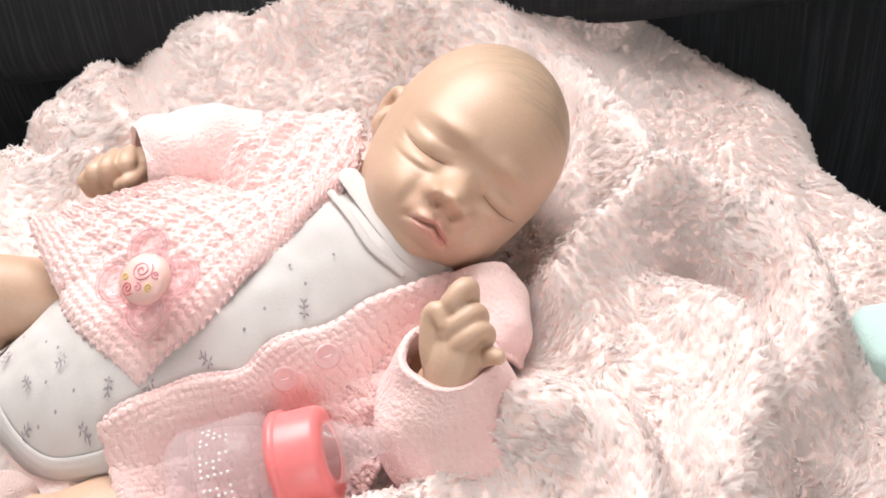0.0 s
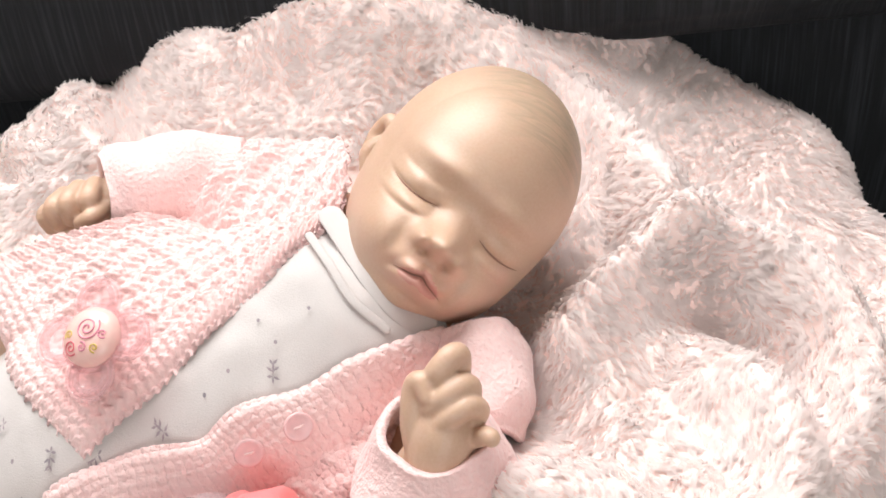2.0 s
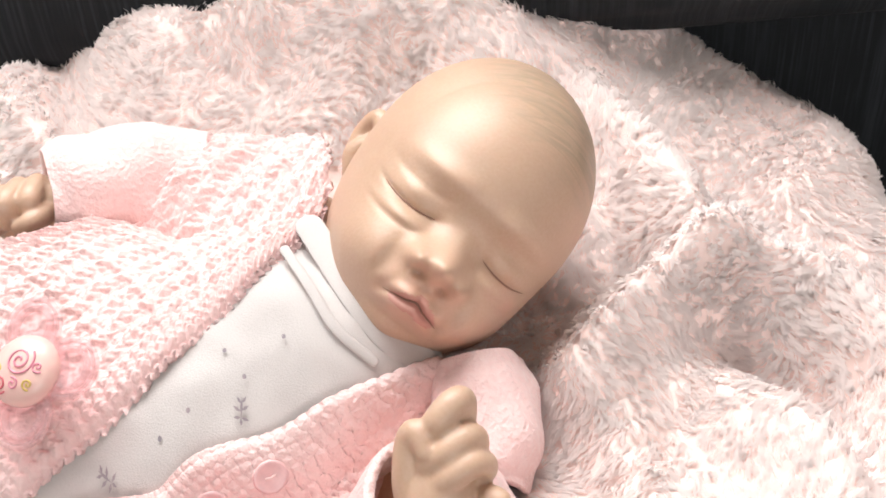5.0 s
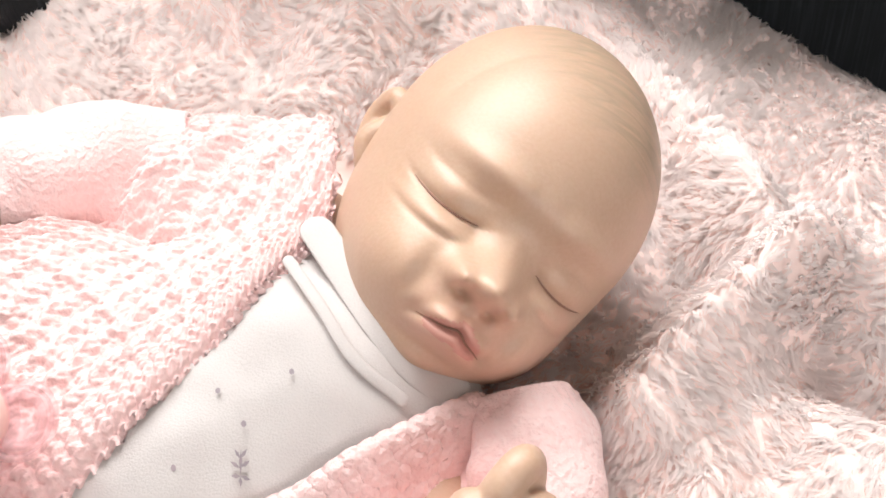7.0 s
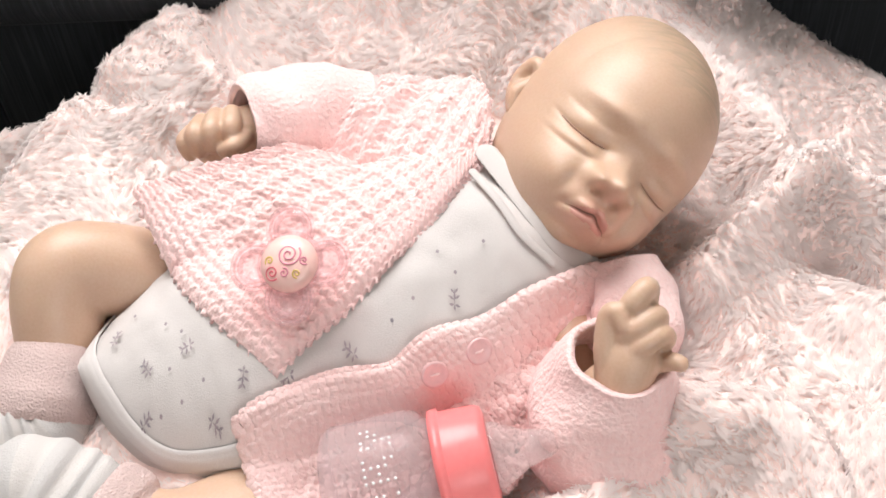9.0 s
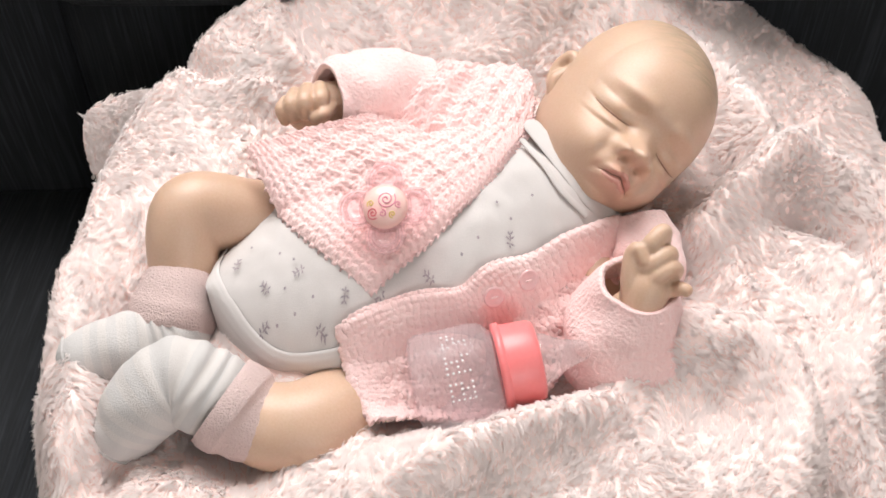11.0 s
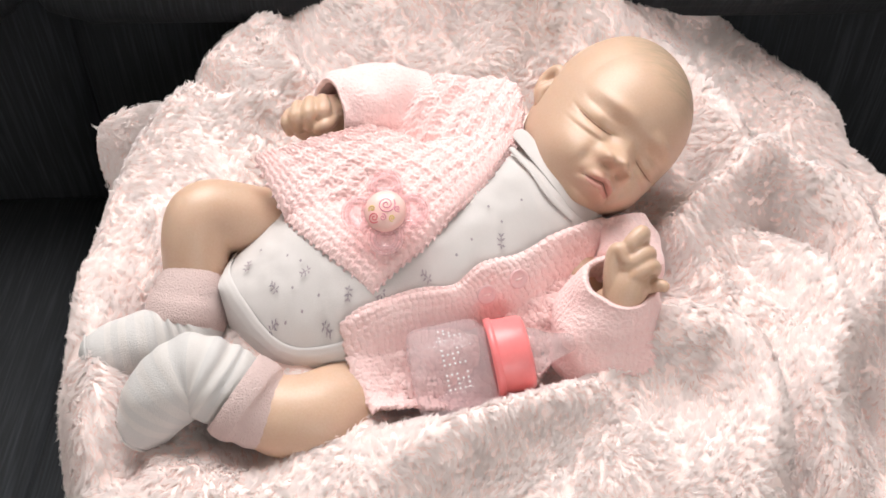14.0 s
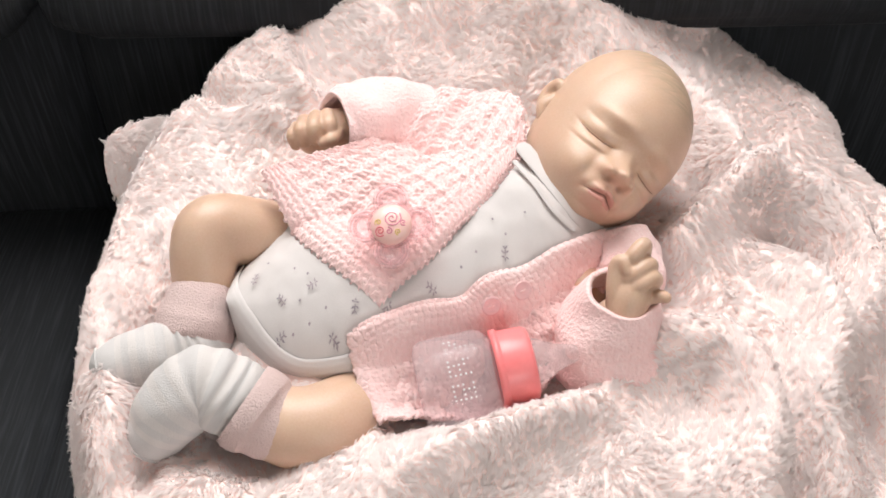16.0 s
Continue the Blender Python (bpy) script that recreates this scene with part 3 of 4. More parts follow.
for i, p in enumerate(((-0.2720, 0.3020, 0.5530), (-0.2510, 0.2830, 0.5620), (-0.2300, 0.2900, 0.5700), (-0.2040, 0.2760, 0.5620), (-0.2200, 0.2610, 0.5500), (-0.2550, 0.2650, 0.5400), (-0.1070, 0.3020, 0.5830), (-0.1540, 0.2820, 0.5650),
                       (-0.1830, 0.2750, 0.5600), (-0.0640, 0.3200, 0.5750))):
    under("printed_sprig", mesh("printed_sprig", *sprig(p, i * 1.1), GREY_PRINT), bodysuit, "small grey printed sprig")
for p in ((-0.2630, 0.3140, 0.5600), (-0.2440, 0.3030, 0.5680), (-0.2400, 0.2820, 0.5650), (-0.2340, 0.2690, 0.5600), (-0.2450, 0.2660, 0.5480), (-0.2230, 0.2750, 0.5620), (-0.1140, 0.3240, 0.5900), (-0.1360, 0.2940, 0.5800), (-0.2350, 0.2970, 0.5700),
          (-0.1960, 0.2630, 0.5500), (-0.1680, 0.2720, 0.5600), (-0.0920, 0.3300, 0.5920), (-0.1060, 0.3150, 0.5900), (-0.1260, 0.3030, 0.5850)):
    dot = [on_suit((p[0] + 0.0008 * math.cos(b), p[1] + 0.0009 * math.sin(b))) for b in np.linspace(0, 2 * math.pi, 8, endpoint=False)]
    under("printed_dot", mesh("printed_dot", dot, [tuple(range(8))], GREY_PRINT), bodysuit)


# ---- the doll: one mesh ----
CR, CU, CB = Vector((0.9993, -0.0361, 0.0044)), Vector((0.0232, 0.7253, 0.6880)), Vector((-0.0280, -0.6875, 0.7257))
turn = radians(15)
HX = (CR * 0.735 - CU * 0.678) * math.cos(turn) - CB * math.sin(turn)
HZ = (CR * 0.678 + CU * 0.735).normalized()
HX = (HX - HZ * HX.dot(HZ)).normalized()
HF = HX.cross(HZ)
EYES = Vector((-0.0199, 0.3614, 0.6073))
HEAD = EYES - HF * 0.052 + HZ * 0.012


def g(x, z, cx, cz, sx, sz):
    return np.exp(-((x - cx) / sx) ** 2 - ((z - cz) / sz) ** 2)


nt_, np_ = 220, 260
th = np.linspace(0.0, np.pi, nt_)
ph = np.linspace(-np.pi, np.pi, np_, endpoint=False)
TH, PH = np.meshgrid(th, ph, indexing="ij")
hx, hf, hz = np.sin(TH) * np.sin(PH), np.sin(TH) * np.cos(PH), np.cos(TH)
X = 0.0500 * hx * (1 + 0.03 * hz) * np.where(hz < 0, 1 + 0.24 * hz ** 2 - 0.12 * hz ** 6, 1)
Y = 0.060 * hf * np.where(hf < 0, 1.04, 1.0)
Z = np.where(hz < 0, 0.076, 0.0615) * hz
front = np.clip(hf * 2.2, 0, 1)
Y = Y + front * (0.014 * g(X, Z, 0, -0.050, 0.040, 0.024))
X = X - 0.004 * (1 - front)
Z = Z + 0.005 * (1 - front)
ax = np.abs(X)
MX, MZ = X - 0.0015, -0.0462
am = np.abs(MX)
D = (0.0036 * g(ax, Z, 0.021, 0.0010, 0.014, 0.0050) - 0.0040 * g(X, Z, 0, -0.010, 0.0085, 0.008) - 0.0004 * g(ax, Z, 0.0055, 0.002, 0.0028, 0.006)
     - 0.0074 * g(ax, Z, 0.021, -0.0130, 0.014, 0.0085) + 0.0074 * g(ax, Z, 0.0250, -0.0125, 0.0100, 0.0058) + 0.0034 * g(ax, Z, 0.0240, -0.0225, 0.0105, 0.0034)
     - 0.0026 * g(ax, Z, 0.0120, -0.0190, 0.0042, 0.0050)
     + 0.0066 * g(ax, Z, 0.030, -0.040, 0.015, 0.014) - 0.0026 * g(ax, Z, 0.0175, -0.0400, 0.0038, 0.0085)
     + 0.0022 * g(X, Z, 0, -0.016, 0.0060, 0.008) + 0.0150 * g(X, Z, 0, -0.0275, 0.0078, 0.0062) + 0.0092 * g(ax, Z, 0.0102, -0.0302, 0.0042, 0.0042)
     - 0.0050 * g(ax, Z, 0.0054, -0.0350, 0.0026, 0.0019)
     + 0.0034 * g(X, Z, 0.001, MZ, 0.018, 0.010))
lz = MZ - 14.0 * am ** 2 + 0.0016 * np.exp(-(am / 0.0032) ** 2)
lw = np.exp(-(am / 0.0118) ** 4)
D += lw * (0.0034 * np.exp(-((Z - lz - 0.0030) / 0.0024) ** 2) + 0.0036 * np.exp(-((Z - lz + 0.0036) / 0.0028) ** 2) * np.exp(-(am / 0.009) ** 2) - 0.0034 * np.exp(-((Z - lz) / 0.0010) ** 2))
D -= 0.0026 * g(X, Z, 0.0008, -0.0405, 0.0024, 0.0032) + 0.0042 * g(MX, Z, 0, MZ - 0.0100, 0.013, 0.0030)
D -= 0.0026 * np.exp(-((am - 0.0140) / 0.003) ** 2) * np.exp(-((Z - lz - 0.001) / 0.0034) ** 2)
D += 0.0052 * g(X, Z, 0, -0.0655, 0.012, 0.0068)
ez = -0.0180 + 14.0 * (ax - 0.0245) ** 2
ew = np.exp(-((ax - 0.0245) / 0.0140) ** 4)
D -= 0.0024 * ew * np.exp(-((Z - ez) / 0.0010) ** 2)
D -= 0.0013 * ew * np.exp(-((Z - ez + 0.0080 + 0.10 * (ax - 0.0245)) / 0.0013) ** 2)
D -= 0.0008 * ew * np.exp(-((Z - ez - 0.0095) / 0.0014) ** 2)
Y = Y + front * D
hv = [HEAD + HX * a + HF * b + HZ * c for a, b, c in zip(X.ravel(), Y.ravel(), Z.ravel())]
hfaces, hids = [], []
lipm = (front > 0.6) & (am < 0.0108) & (np.abs(Z - lz) < 0.0044 * np.sqrt(np.clip(1 - (am / 0.0110) ** 2, 0, 1)))
for i in range(nt_ - 1):
    for j in range(np_):
        k = (j + 1) % np_
        hfaces.append((i * np_ + j, (i + 1) * np_ + j, (i + 1) * np_ + k, i * np_ + k))
        hids.append(1 if lipm[i, j] else 0)
doll_v, doll_f, doll_i = list(hv), list(hfaces), list(hids)


def add(piece, i=0):
    k = len(doll_v)
    doll_v.extend(piece[0])
    doll_f.extend(tuple(n + k for n in f) for f in piece[1])
    doll_i.extend([i] * len(piece[1]))


# lines of the closed lids and of the mouth, laid in their creases
FX, FY, FZ = (q[front > 0.3] for q in (X, Y, Z))


def crease(xs, zs, r, i):
    pts = []
    for a, c in zip(xs, zs):
        w = np.exp(-((FX - a) ** 2 + (FZ - c) ** 2) / 0.0010 ** 2)
        pts.append(HEAD + HX * a + HF * float((w * FY).sum() / w.sum() + 0.0001) + HZ * c)
    n = len(pts)
    add(tube(pts, [r * (0.25 + 0.75 * math.sin(math.pi * (k + 0.3) / (n - 0.4))) for k in range(n)], 40, 8), i)


for sgn in (-1, 1):
    xs = np.linspace(0.0125, 0.0365, 9)
    crease(xs * sgn, -0.0180 + 14.0 * (xs - 0.0245) ** 2, 0.00040, 2)
xs = np.linspace(-0.0130, 0.0130, 15)
crease(xs + 0.0015, MZ - 14.0 * xs ** 2 + 0.0016 * np.exp(-(xs / 0.0032) ** 2), 0.00036, 2)


# ear, neck
def hp(x, f, z):
    return HEAD + HX * x + HF * f + HZ * z


tint(SKIN, hp(0.008, 0.020, 0.062), 0.026, 0.056, (0.42, 0.31, 0.22), 1.0, 45.0)
tint(SKIN, hp(0.030, -0.02, 0.030), 0.020, 0.048, (0.34, 0.25, 0.17), 0.85, 45.0)
tint(SKIN, hp(0, 0.065, -0.045), 0.008, 0.024, (0.74, 0.40, 0.32), 0.40, 20.0)
tint(SKIN, hp(0.034, 0.045, -0.035), 0.008, 0.026, (0.74, 0.40, 0.32), 0.40, 20.0)
ear = [tube([hp(-0.047, 0.000, -0.004), hp(-0.054, -0.006, 0.003), hp(-0.056, -0.012, -0.005), hp(-0.054, -0.011, -0.016), hp(-0.049, -0.004, -0.024)], (0.004, 0.0045, 0.0045, 0.004, 0.004), 20, 12),
       tube([hp(-0.048, -0.004, -0.006), hp(-0.052, -0.006, -0.016), hp(-0.049, -0.004, -0.022)], (0.006, 0.006, 0.005), 14, 12)]
add(fused(ear, 0.0010, 4))
limbs = [tube([hp(0, -0.012, -0.030), (-0.062, 0.372, 0.555)], (0.034, 0.034), 12, 28),
         tube([(-0.075, 0.375, 0.548), (-0.16, 0.345, 0.545), (-0.25, 0.315, 0.530)], (0.034, 0.038, 0.026), 30, 28)]

# legs
thigh_r = tube([(-0.2425, 0.3698, 0.5190), (-0.2742, 0.3587, 0.5458), (-0.3028, 0.3493, 0.5633), (-0.3105, 0.3362, 0.5562), (-0.3114, 0.3196, 0.5349), (-0.3155, 0.2994, 0.5115)],
               (0.030, 0.0255, 0.0240, 0.0225, 0.0218, 0.019), 60, 32)
thigh_l = tube([(-0.1775, 0.2717, 0.4836), (-0.2017, 0.2411, 0.5006), (-0.2256, 0.2210, 0.5109), (-0.2461, 0.2191, 0.5138), (-0.2668, 0.2259, 0.5195), (-0.2840, 0.2341, 0.5266)],
               (0.029, 0.0285, 0.0280, 0.0260, 0.0225, 0.019), 60, 32)
limbs += [thigh_r, thigh_l]

# raised hand: palm, curled fingers, thumb, wrist
PALM = Vector((-0.0292, 0.2720, 0.5852))


def at_hand(x, y, d):
    """A place by the hand, in millimetres across, up and towards the room."""
    return PALM + (CR * x + CU * y + CB * d) * 0.00068


hand = [tube([at_hand(*p) for p in ((-10, -44, -12), (-7, -26, -8), (-3, -14, -7), (2, -4, -9))], (0.0120, 0.0135, 0.0135, 0.0110), 16, 20),
        tube([at_hand(*p) for p in ((-17, -26, -4), (-20, -8, 0), (-18, 11, 2), (-13, 15, 5), (-9, 6, 8))], (0.0061, 0.0050, 0.0046, 0.0047, 0.0036), 24, 16),
        tube([at_hand(*p) for p in ((4, -2, -10), (9, 26, -4), (6, 29, 3), (-2, 21, 5), (-7, 15, 2))], (0.0053, 0.0050, 0.0052, 0.0053, 0.0044), 24, 16),
        tube([at_hand(*p) for p in ((10, -6, -10), (15, 9, -3), (11, 12, 4), (1, 6, 7), (-8, 0, 5))], (0.0052, 0.0046, 0.0049, 0.0050, 0.0043), 24, 16),
        tube([at_hand(*p) for p in ((12, -12, -10), (19, -3, -2), (14, 0, 6), (4, -5, 8), (-4, -11, 6))], (0.0052, 0.0046, 0.0049, 0.0050, 0.0043), 24, 16),
        tube([at_hand(*p) for p in ((8, -20, -8), (18, -18, -2), (23, -17, 3), (26, -18, 5))], (0.0050, 0.0043, 0.0041, 0.0038), 18, 16),
        tube([at_hand(*p) for p in ((-13, -22, 0), (-8, -23, 1))], (0.0061, 0.0058), 8, 16)]
fingers = list(hand)
limbs += [tube([(-0.04, 0.262, 0.56), (-0.055, 0.262, 0.535), (-0.05, 0.30, 0.535), (-0.07, 0.36, 0.548)], (0.013, 0.014, 0.015, 0.02), 30, 16)]
# closed hand at the other cuff
fist = [tube([(-0.2161, 0.4374, 0.5771), (-0.2281, 0.4317, 0.5782), (-0.2382, 0.4287, 0.5777)], (0.016, 0.0165, 0.014), 16, 20),
        tube([(-0.2269, 0.4348, 0.5922), (-0.2252, 0.4215, 0.5934), (-0.2266, 0.4194, 0.5859)], (0.0055, 0.0058, 0.0052), 14, 14),
        tube([(-0.2353, 0.4327, 0.5926), (-0.2357, 0.4183, 0.5941), (-0.2360, 0.4157, 0.5861)], (0.0055, 0.0058, 0.0052), 14, 14),
        tube([(-0.2439, 0.4309, 0.5906), (-0.2451, 0.4180, 0.5921), (-0.2442, 0.4150, 0.5837)], (0.0052, 0.0055, 0.0050), 14, 14),
        tube([(-0.2500, 0.4292, 0.5859), (-0.2516, 0.4180, 0.5877), (-0.2502, 0.4153, 0.5810)], (0.0046, 0.0050, 0.0043), 14, 14),
        tube([(-0.2195, 0.4219, 0.5858), (-0.2237, 0.4123, 0.5875), (-0.2293, 0.4107, 0.5858)], (0.0048, 0.0050, 0.0041), 14, 14)]
fingers += fist
limbs += [tube([(-0.2161, 0.4374, 0.5771), (-0.185, 0.445, 0.565), (-0.10, 0.43, 0.56), (-0.075, 0.375, 0.55)], (0.014, 0.015, 0.016, 0.02), 30, 16)]
add(fused(limbs, 0.0016, 9))
add(fused(fingers, 0.0009, 2))
tagged(part("baby_doll", mesh("baby_doll", doll_v, doll_f, [SKIN, LIP, LASH], doll_i)), "lifelike vinyl baby doll with closed eyes lying on the blanket", "doll")


# ---- socks ----
def sock(path, radii, cuff, cuff_r, label):
    t = thing("sock", path[0], label, "sock", "pair of socks")

    def wrinkled(s, a):
        ankle = math.exp(-((s - 0.42) / 0.16) ** 2)
        return 0.07 * noise.noise(Vector((s * 7, math.cos(a) * 1.2, math.sin(a) * 1.2))) + 0.045 * ankle * math.sin(s * 75 + 2.5 * math.sin(a)) * (0.5 + 0.5 * math.sin(a + 0.5))

    v, f = tube(path, radii, 100, 40, bumpy=wrinkled)
    foot = under("foot", mesh("foot", v, f, [SOCK_WHITE, SOCK_STRIPE], [(i // 40 // 6) % 2 for i in range(len(f))]), t)
    # a raised seam over the toes
    c, r = Vector(path[-1]), radii[-1]
    ahead = (c - Vector(path[-2])).normalized()
    across = ahead.cross(Vector((0, 0, 1))).normalized()
    over = across.cross(ahead)
    seam = [c + ahead * r * 0.62 + across * r * 0.80 * math.cos(a) + over * r * 0.80 * math.sin(a) for a in np.linspace(-0.3, math.pi + 0.3, 9)]
    under("toe_seam", mesh("toe_seam", *tube(seam, [0.0009] * 9, 40, 8), SOCK_STRIPE), foot)
    under("cuff", mesh("cuff", *tube(cuff, cuff_r, 40, 60, caps=(True, False), bumpy=lambda s, a: 0.018 * math.sin(a * 3 + s * 4) + 0.008 * math.sin(a * 40)), SOCK_PINK), t, "turned-down pale pink cuff")


sock([(-0.3155, 0.3010, 0.5240), (-0.3150, 0.2850, 0.5190), (-0.3250, 0.2775, 0.5190), (-0.3444, 0.2710, 0.5215), (-0.3630, 0.2665, 0.5220)], (0.024, 0.0245, 0.0245, 0.0220, 0.0180),
     [(-0.3132, 0.3060, 0.5315), (-0.3150, 0.2990, 0.5265), (-0.3165, 0.2910, 0.5215), (-0.3172, 0.2870, 0.5190)], (0.0245, 0.0275, 0.0278, 0.0268), "white baby sock with faint stripes and a turned pink cuff")
sock([(-0.2668, 0.2254, 0.5190), (-0.2816, 0.2318, 0.5287), (-0.3003, 0.2372, 0.5365), (-0.3180, 0.2287, 0.5290), (-0.3310, 0.2196, 0.5150)], (0.0235, 0.0248, 0.0250, 0.0238, 0.0195),
     [(-0.2620, 0.2220, 0.5190), (-0.2660, 0.2243, 0.5212), (-0.2725, 0.2278, 0.5252), (-0.2765, 0.2297, 0.5275)], (0.0255, 0.0285, 0.0288, 0.0272), "white baby sock with faint stripes and a turned pink cuff")

# ---- cardigan ----
def knit(s, t, band):
    """Height of the knitted relief at s along and t across the rows, in metres; band: 1 on the ribbed borders, 0 on the lace."""
    rib = 0.0021 * np.abs(np.sin(np.pi * s / 0.0046)) + 0.0003 * np.sin(2 * np.pi * t / 0.0026)
    cell = 2 * np.pi * t / 0.0135 + 0.9 * np.sin(2 * np.pi * s / 0.0190)
    lace = 0.0019 * np.sin(cell) * (0.6 + 0.4 * np.sin(2 * np.pi * s / 0.0095)) + 0.0012 * np.abs(np.sin(np.pi * s / 0.0040 + 1.2 * np.sin(cell))) + 0.0003 * np.sin(2 * np.pi * t / 0.0030 + 0.8 * np.sin(2 * np.pi * s / 0.004))
    return rib * band + lace * (1 - band)


def panel(name, hem, front_edge, side_edge, top, parent, nu=270, nv=270, lift=0.004, dents=()):
    """A knitted panel laid over the body, between four curved edges in the plan: hem and top run from the side to the front."""
    c0, c1 = spline([(*p[:2], 0) for p in hem], nv)[:, :2], spline([(*p[:2], 0) for p in top], nv)[:, :2]
    d0, d1 = spline([(*p[:2], 0) for p in side_edge], nu)[:, :2], spline([(*p[:2], 0) for p in front_edge], nu)[:, :2]
    u, v = np.linspace(0, 1, nu)[:, None, None], np.linspace(0, 1, nv)[None, :, None]
    P = (1 - u) * c0[None] + u * c1[None] + (1 - v) * d0[:, None] + v * d1[:, None] \
        - ((1 - u) * (1 - v) * c0[0] + (1 - u) * v * c0[-1] + u * (1 - v) * c1[0] + u * v * c1[-1])
    lu = np.linalg.norm(d1[-1] - d1[0]) * 1.08
    lv = np.linalg.norm(c0[-1] - c0[0]) * 1.05
    s, t = u[..., 0] * lu + 0 * v[..., 0], v[..., 0] * lv + 0 * u[..., 0]
    band = np.clip(2.6 - np.minimum((lv - t), s * 0.9) / 0.009, 0, 1)
    edge = np.minimum.reduce([s, lu - s + 0.01, lv - t, t + 0.02])
    z = rest_z(P[..., 0], P[..., 1]) + lift * np.clip(edge / 0.004, 0.35, 1) + knit(s + 0.0006 * np.sin(t * 900), t, band)
    z = z + 0.002 * np.sin(s * 120) * np.exp(-((lv - t) / 0.008) ** 2)
    for line, depth, wide in dents:
        d, k = near_line(P[..., 0], P[..., 1], line)
        z = z - depth * k * np.exp(-(d / wide) ** 2)
    V = np.concatenate([P, z[..., None]], -1).reshape(-1, 3)
    ob = under(name, mesh(name, V, grid_faces(nu, nv), PINK_KNIT), parent)
    so = ob.modifiers.new("thickness", "SOLIDIFY")
    so.thickness, so.offset = 0.003, -1
    return ob


cardigan = thing("cardigan", (-0.13, 0.33, 0.56), "hand-knitted pale pink baby cardigan lying open on the doll", "cardigan")
panel("right_front", [(-0.2700, 0.3740, 0.5750), (-0.2330, 0.3130, 0.5820), (-0.1890, 0.2730, 0.5720)], [(-0.1890, 0.2730, 0.5720), (-0.1420, 0.3110, 0.5920), (-0.1110, 0.3470, 0.6020), (-0.0880, 0.3880, 0.6020)],
      [(-0.2700, 0.3740, 0.5750), (-0.2360, 0.3880, 0.5800), (-0.1980, 0.4080, 0.5900), (-0.1740, 0.4530, 0.5900)], [(-0.1740, 0.4530, 0.5900), (-0.1310, 0.4710, 0.5900), (-0.0940, 0.4590, 0.5920), (-0.0830, 0.4230, 0.5980), (-0.0880, 0.3880, 0.6020)], cardigan,
      dents=[([(-0.142, 0.418), (-0.130, 0.436), (-0.116, 0.456)], 0.010, 0.009), ([(-0.176, 0.420), (-0.170, 0.440), (-0.162, 0.462)], 0.012, 0.007), ([(-0.150, 0.440), (-0.150, 0.465)], 0.006, 0.006), ([(-0.100, 0.425), (-0.098, 0.450)], 0.005, 0.006)])
panel("left_front", [(-0.1890, 0.2130, 0.5350), (-0.2020, 0.2370, 0.5450), (-0.2090, 0.2600, 0.5500)], [(-0.2090, 0.2600, 0.5500), (-0.1750, 0.2735, 0.5600), (-0.1430, 0.2785, 0.5650), (-0.1210, 0.2890, 0.5720), (-0.0840, 0.3050, 0.5750), (-0.0380, 0.3340, 0.5700)],
      [(-0.1890, 0.2130, 0.5350), (-0.1580, 0.2190, 0.5200), (-0.0900, 0.2440, 0.5300), (-0.0580, 0.2740, 0.5450), (-0.0180, 0.3300, 0.5560)], [(-0.0180, 0.3300, 0.5560), (-0.0250, 0.3350, 0.5630), (-0.0380, 0.3340, 0.5700)], cardigan, 300, 190)


def rows(s, a):
    return 0.0035 * math.sin(a * 44) + 0.15 * noise.noise(Vector((s * 4, math.cos(a) * 1.3, math.sin(a) * 1.3)))


def sleeve(name, path, radii):
    ob = under(name, mesh(name, *tube(path, radii, 110, 150, caps=(False, False), bumpy=rows), PINK_KNIT), cardigan)
    so = ob.modifiers.new("thickness", "SOLIDIFY")
    so.thickness, so.offset = 0.0040, -1


sleeve("left_sleeve", [(-0.0443, 0.2476, 0.4935), (-0.0415, 0.2597, 0.5147), (-0.0386, 0.2685, 0.5438), (-0.0358, 0.2710, 0.5711)], (0.018, 0.033, 0.031, 0.0192))
sleeve("left_upper_sleeve", [(-0.0200, 0.3380, 0.5520), (-0.0170, 0.3150, 0.5450), (-0.0230, 0.2960, 0.5360)], (0.016, 0.019, 0.018))
sleeve("right_sleeve", [(-0.1489, 0.4586, 0.5723), (-0.1746, 0.4524, 0.5723), (-0.1956, 0.4443, 0.5748), (-0.2109, 0.4365, 0.5792), (-0.2215, 0.4312, 0.5821)], (0.018, 0.029, 0.030, 0.028, 0.0225))

# buttons on the placket
for p in ((-0.1190, 0.2805, 0.5620), (-0.0990, 0.2900, 0.5680)):
    e = 0.004
    up = Vector((-float(rest_z(p[0] + e, p[1]) - rest_z(p[0] - e, p[1])) / (2 * e), -float(rest_z(p[0], p[1] + e) - rest_z(p[0], p[1] - e)) / (2 * e), 1.0)).normalized()
    p = Vector((p[0], p[1], float(rest_z(p[0], p[1])))) + up * 0.0062
    m = Matrix.Translation(p) @ up.to_track_quat("Z", "Y").to_matrix().to_4x4()
    under("button", mesh("button", *lathe([(-0.001, 0.0001), (-0.001, 0.0062), (0.0004, 0.0066), (0.0010, 0.0060), (0.0005, 0.0048), (0.0003, 0.0001)], m, 32), BUTTON_PINK), cardigan, "round pink button")
    under("thread", mesh("thread", *tube([m @ Vector((-0.0018, 0, 0.0004)), m @ Vector((0, 0, 0.0011)), m @ Vector((0.0018, 0, 0.0004))], (0.0005, 0.0006, 0.0005), 12, 8), PINK_KNIT), cardigan)

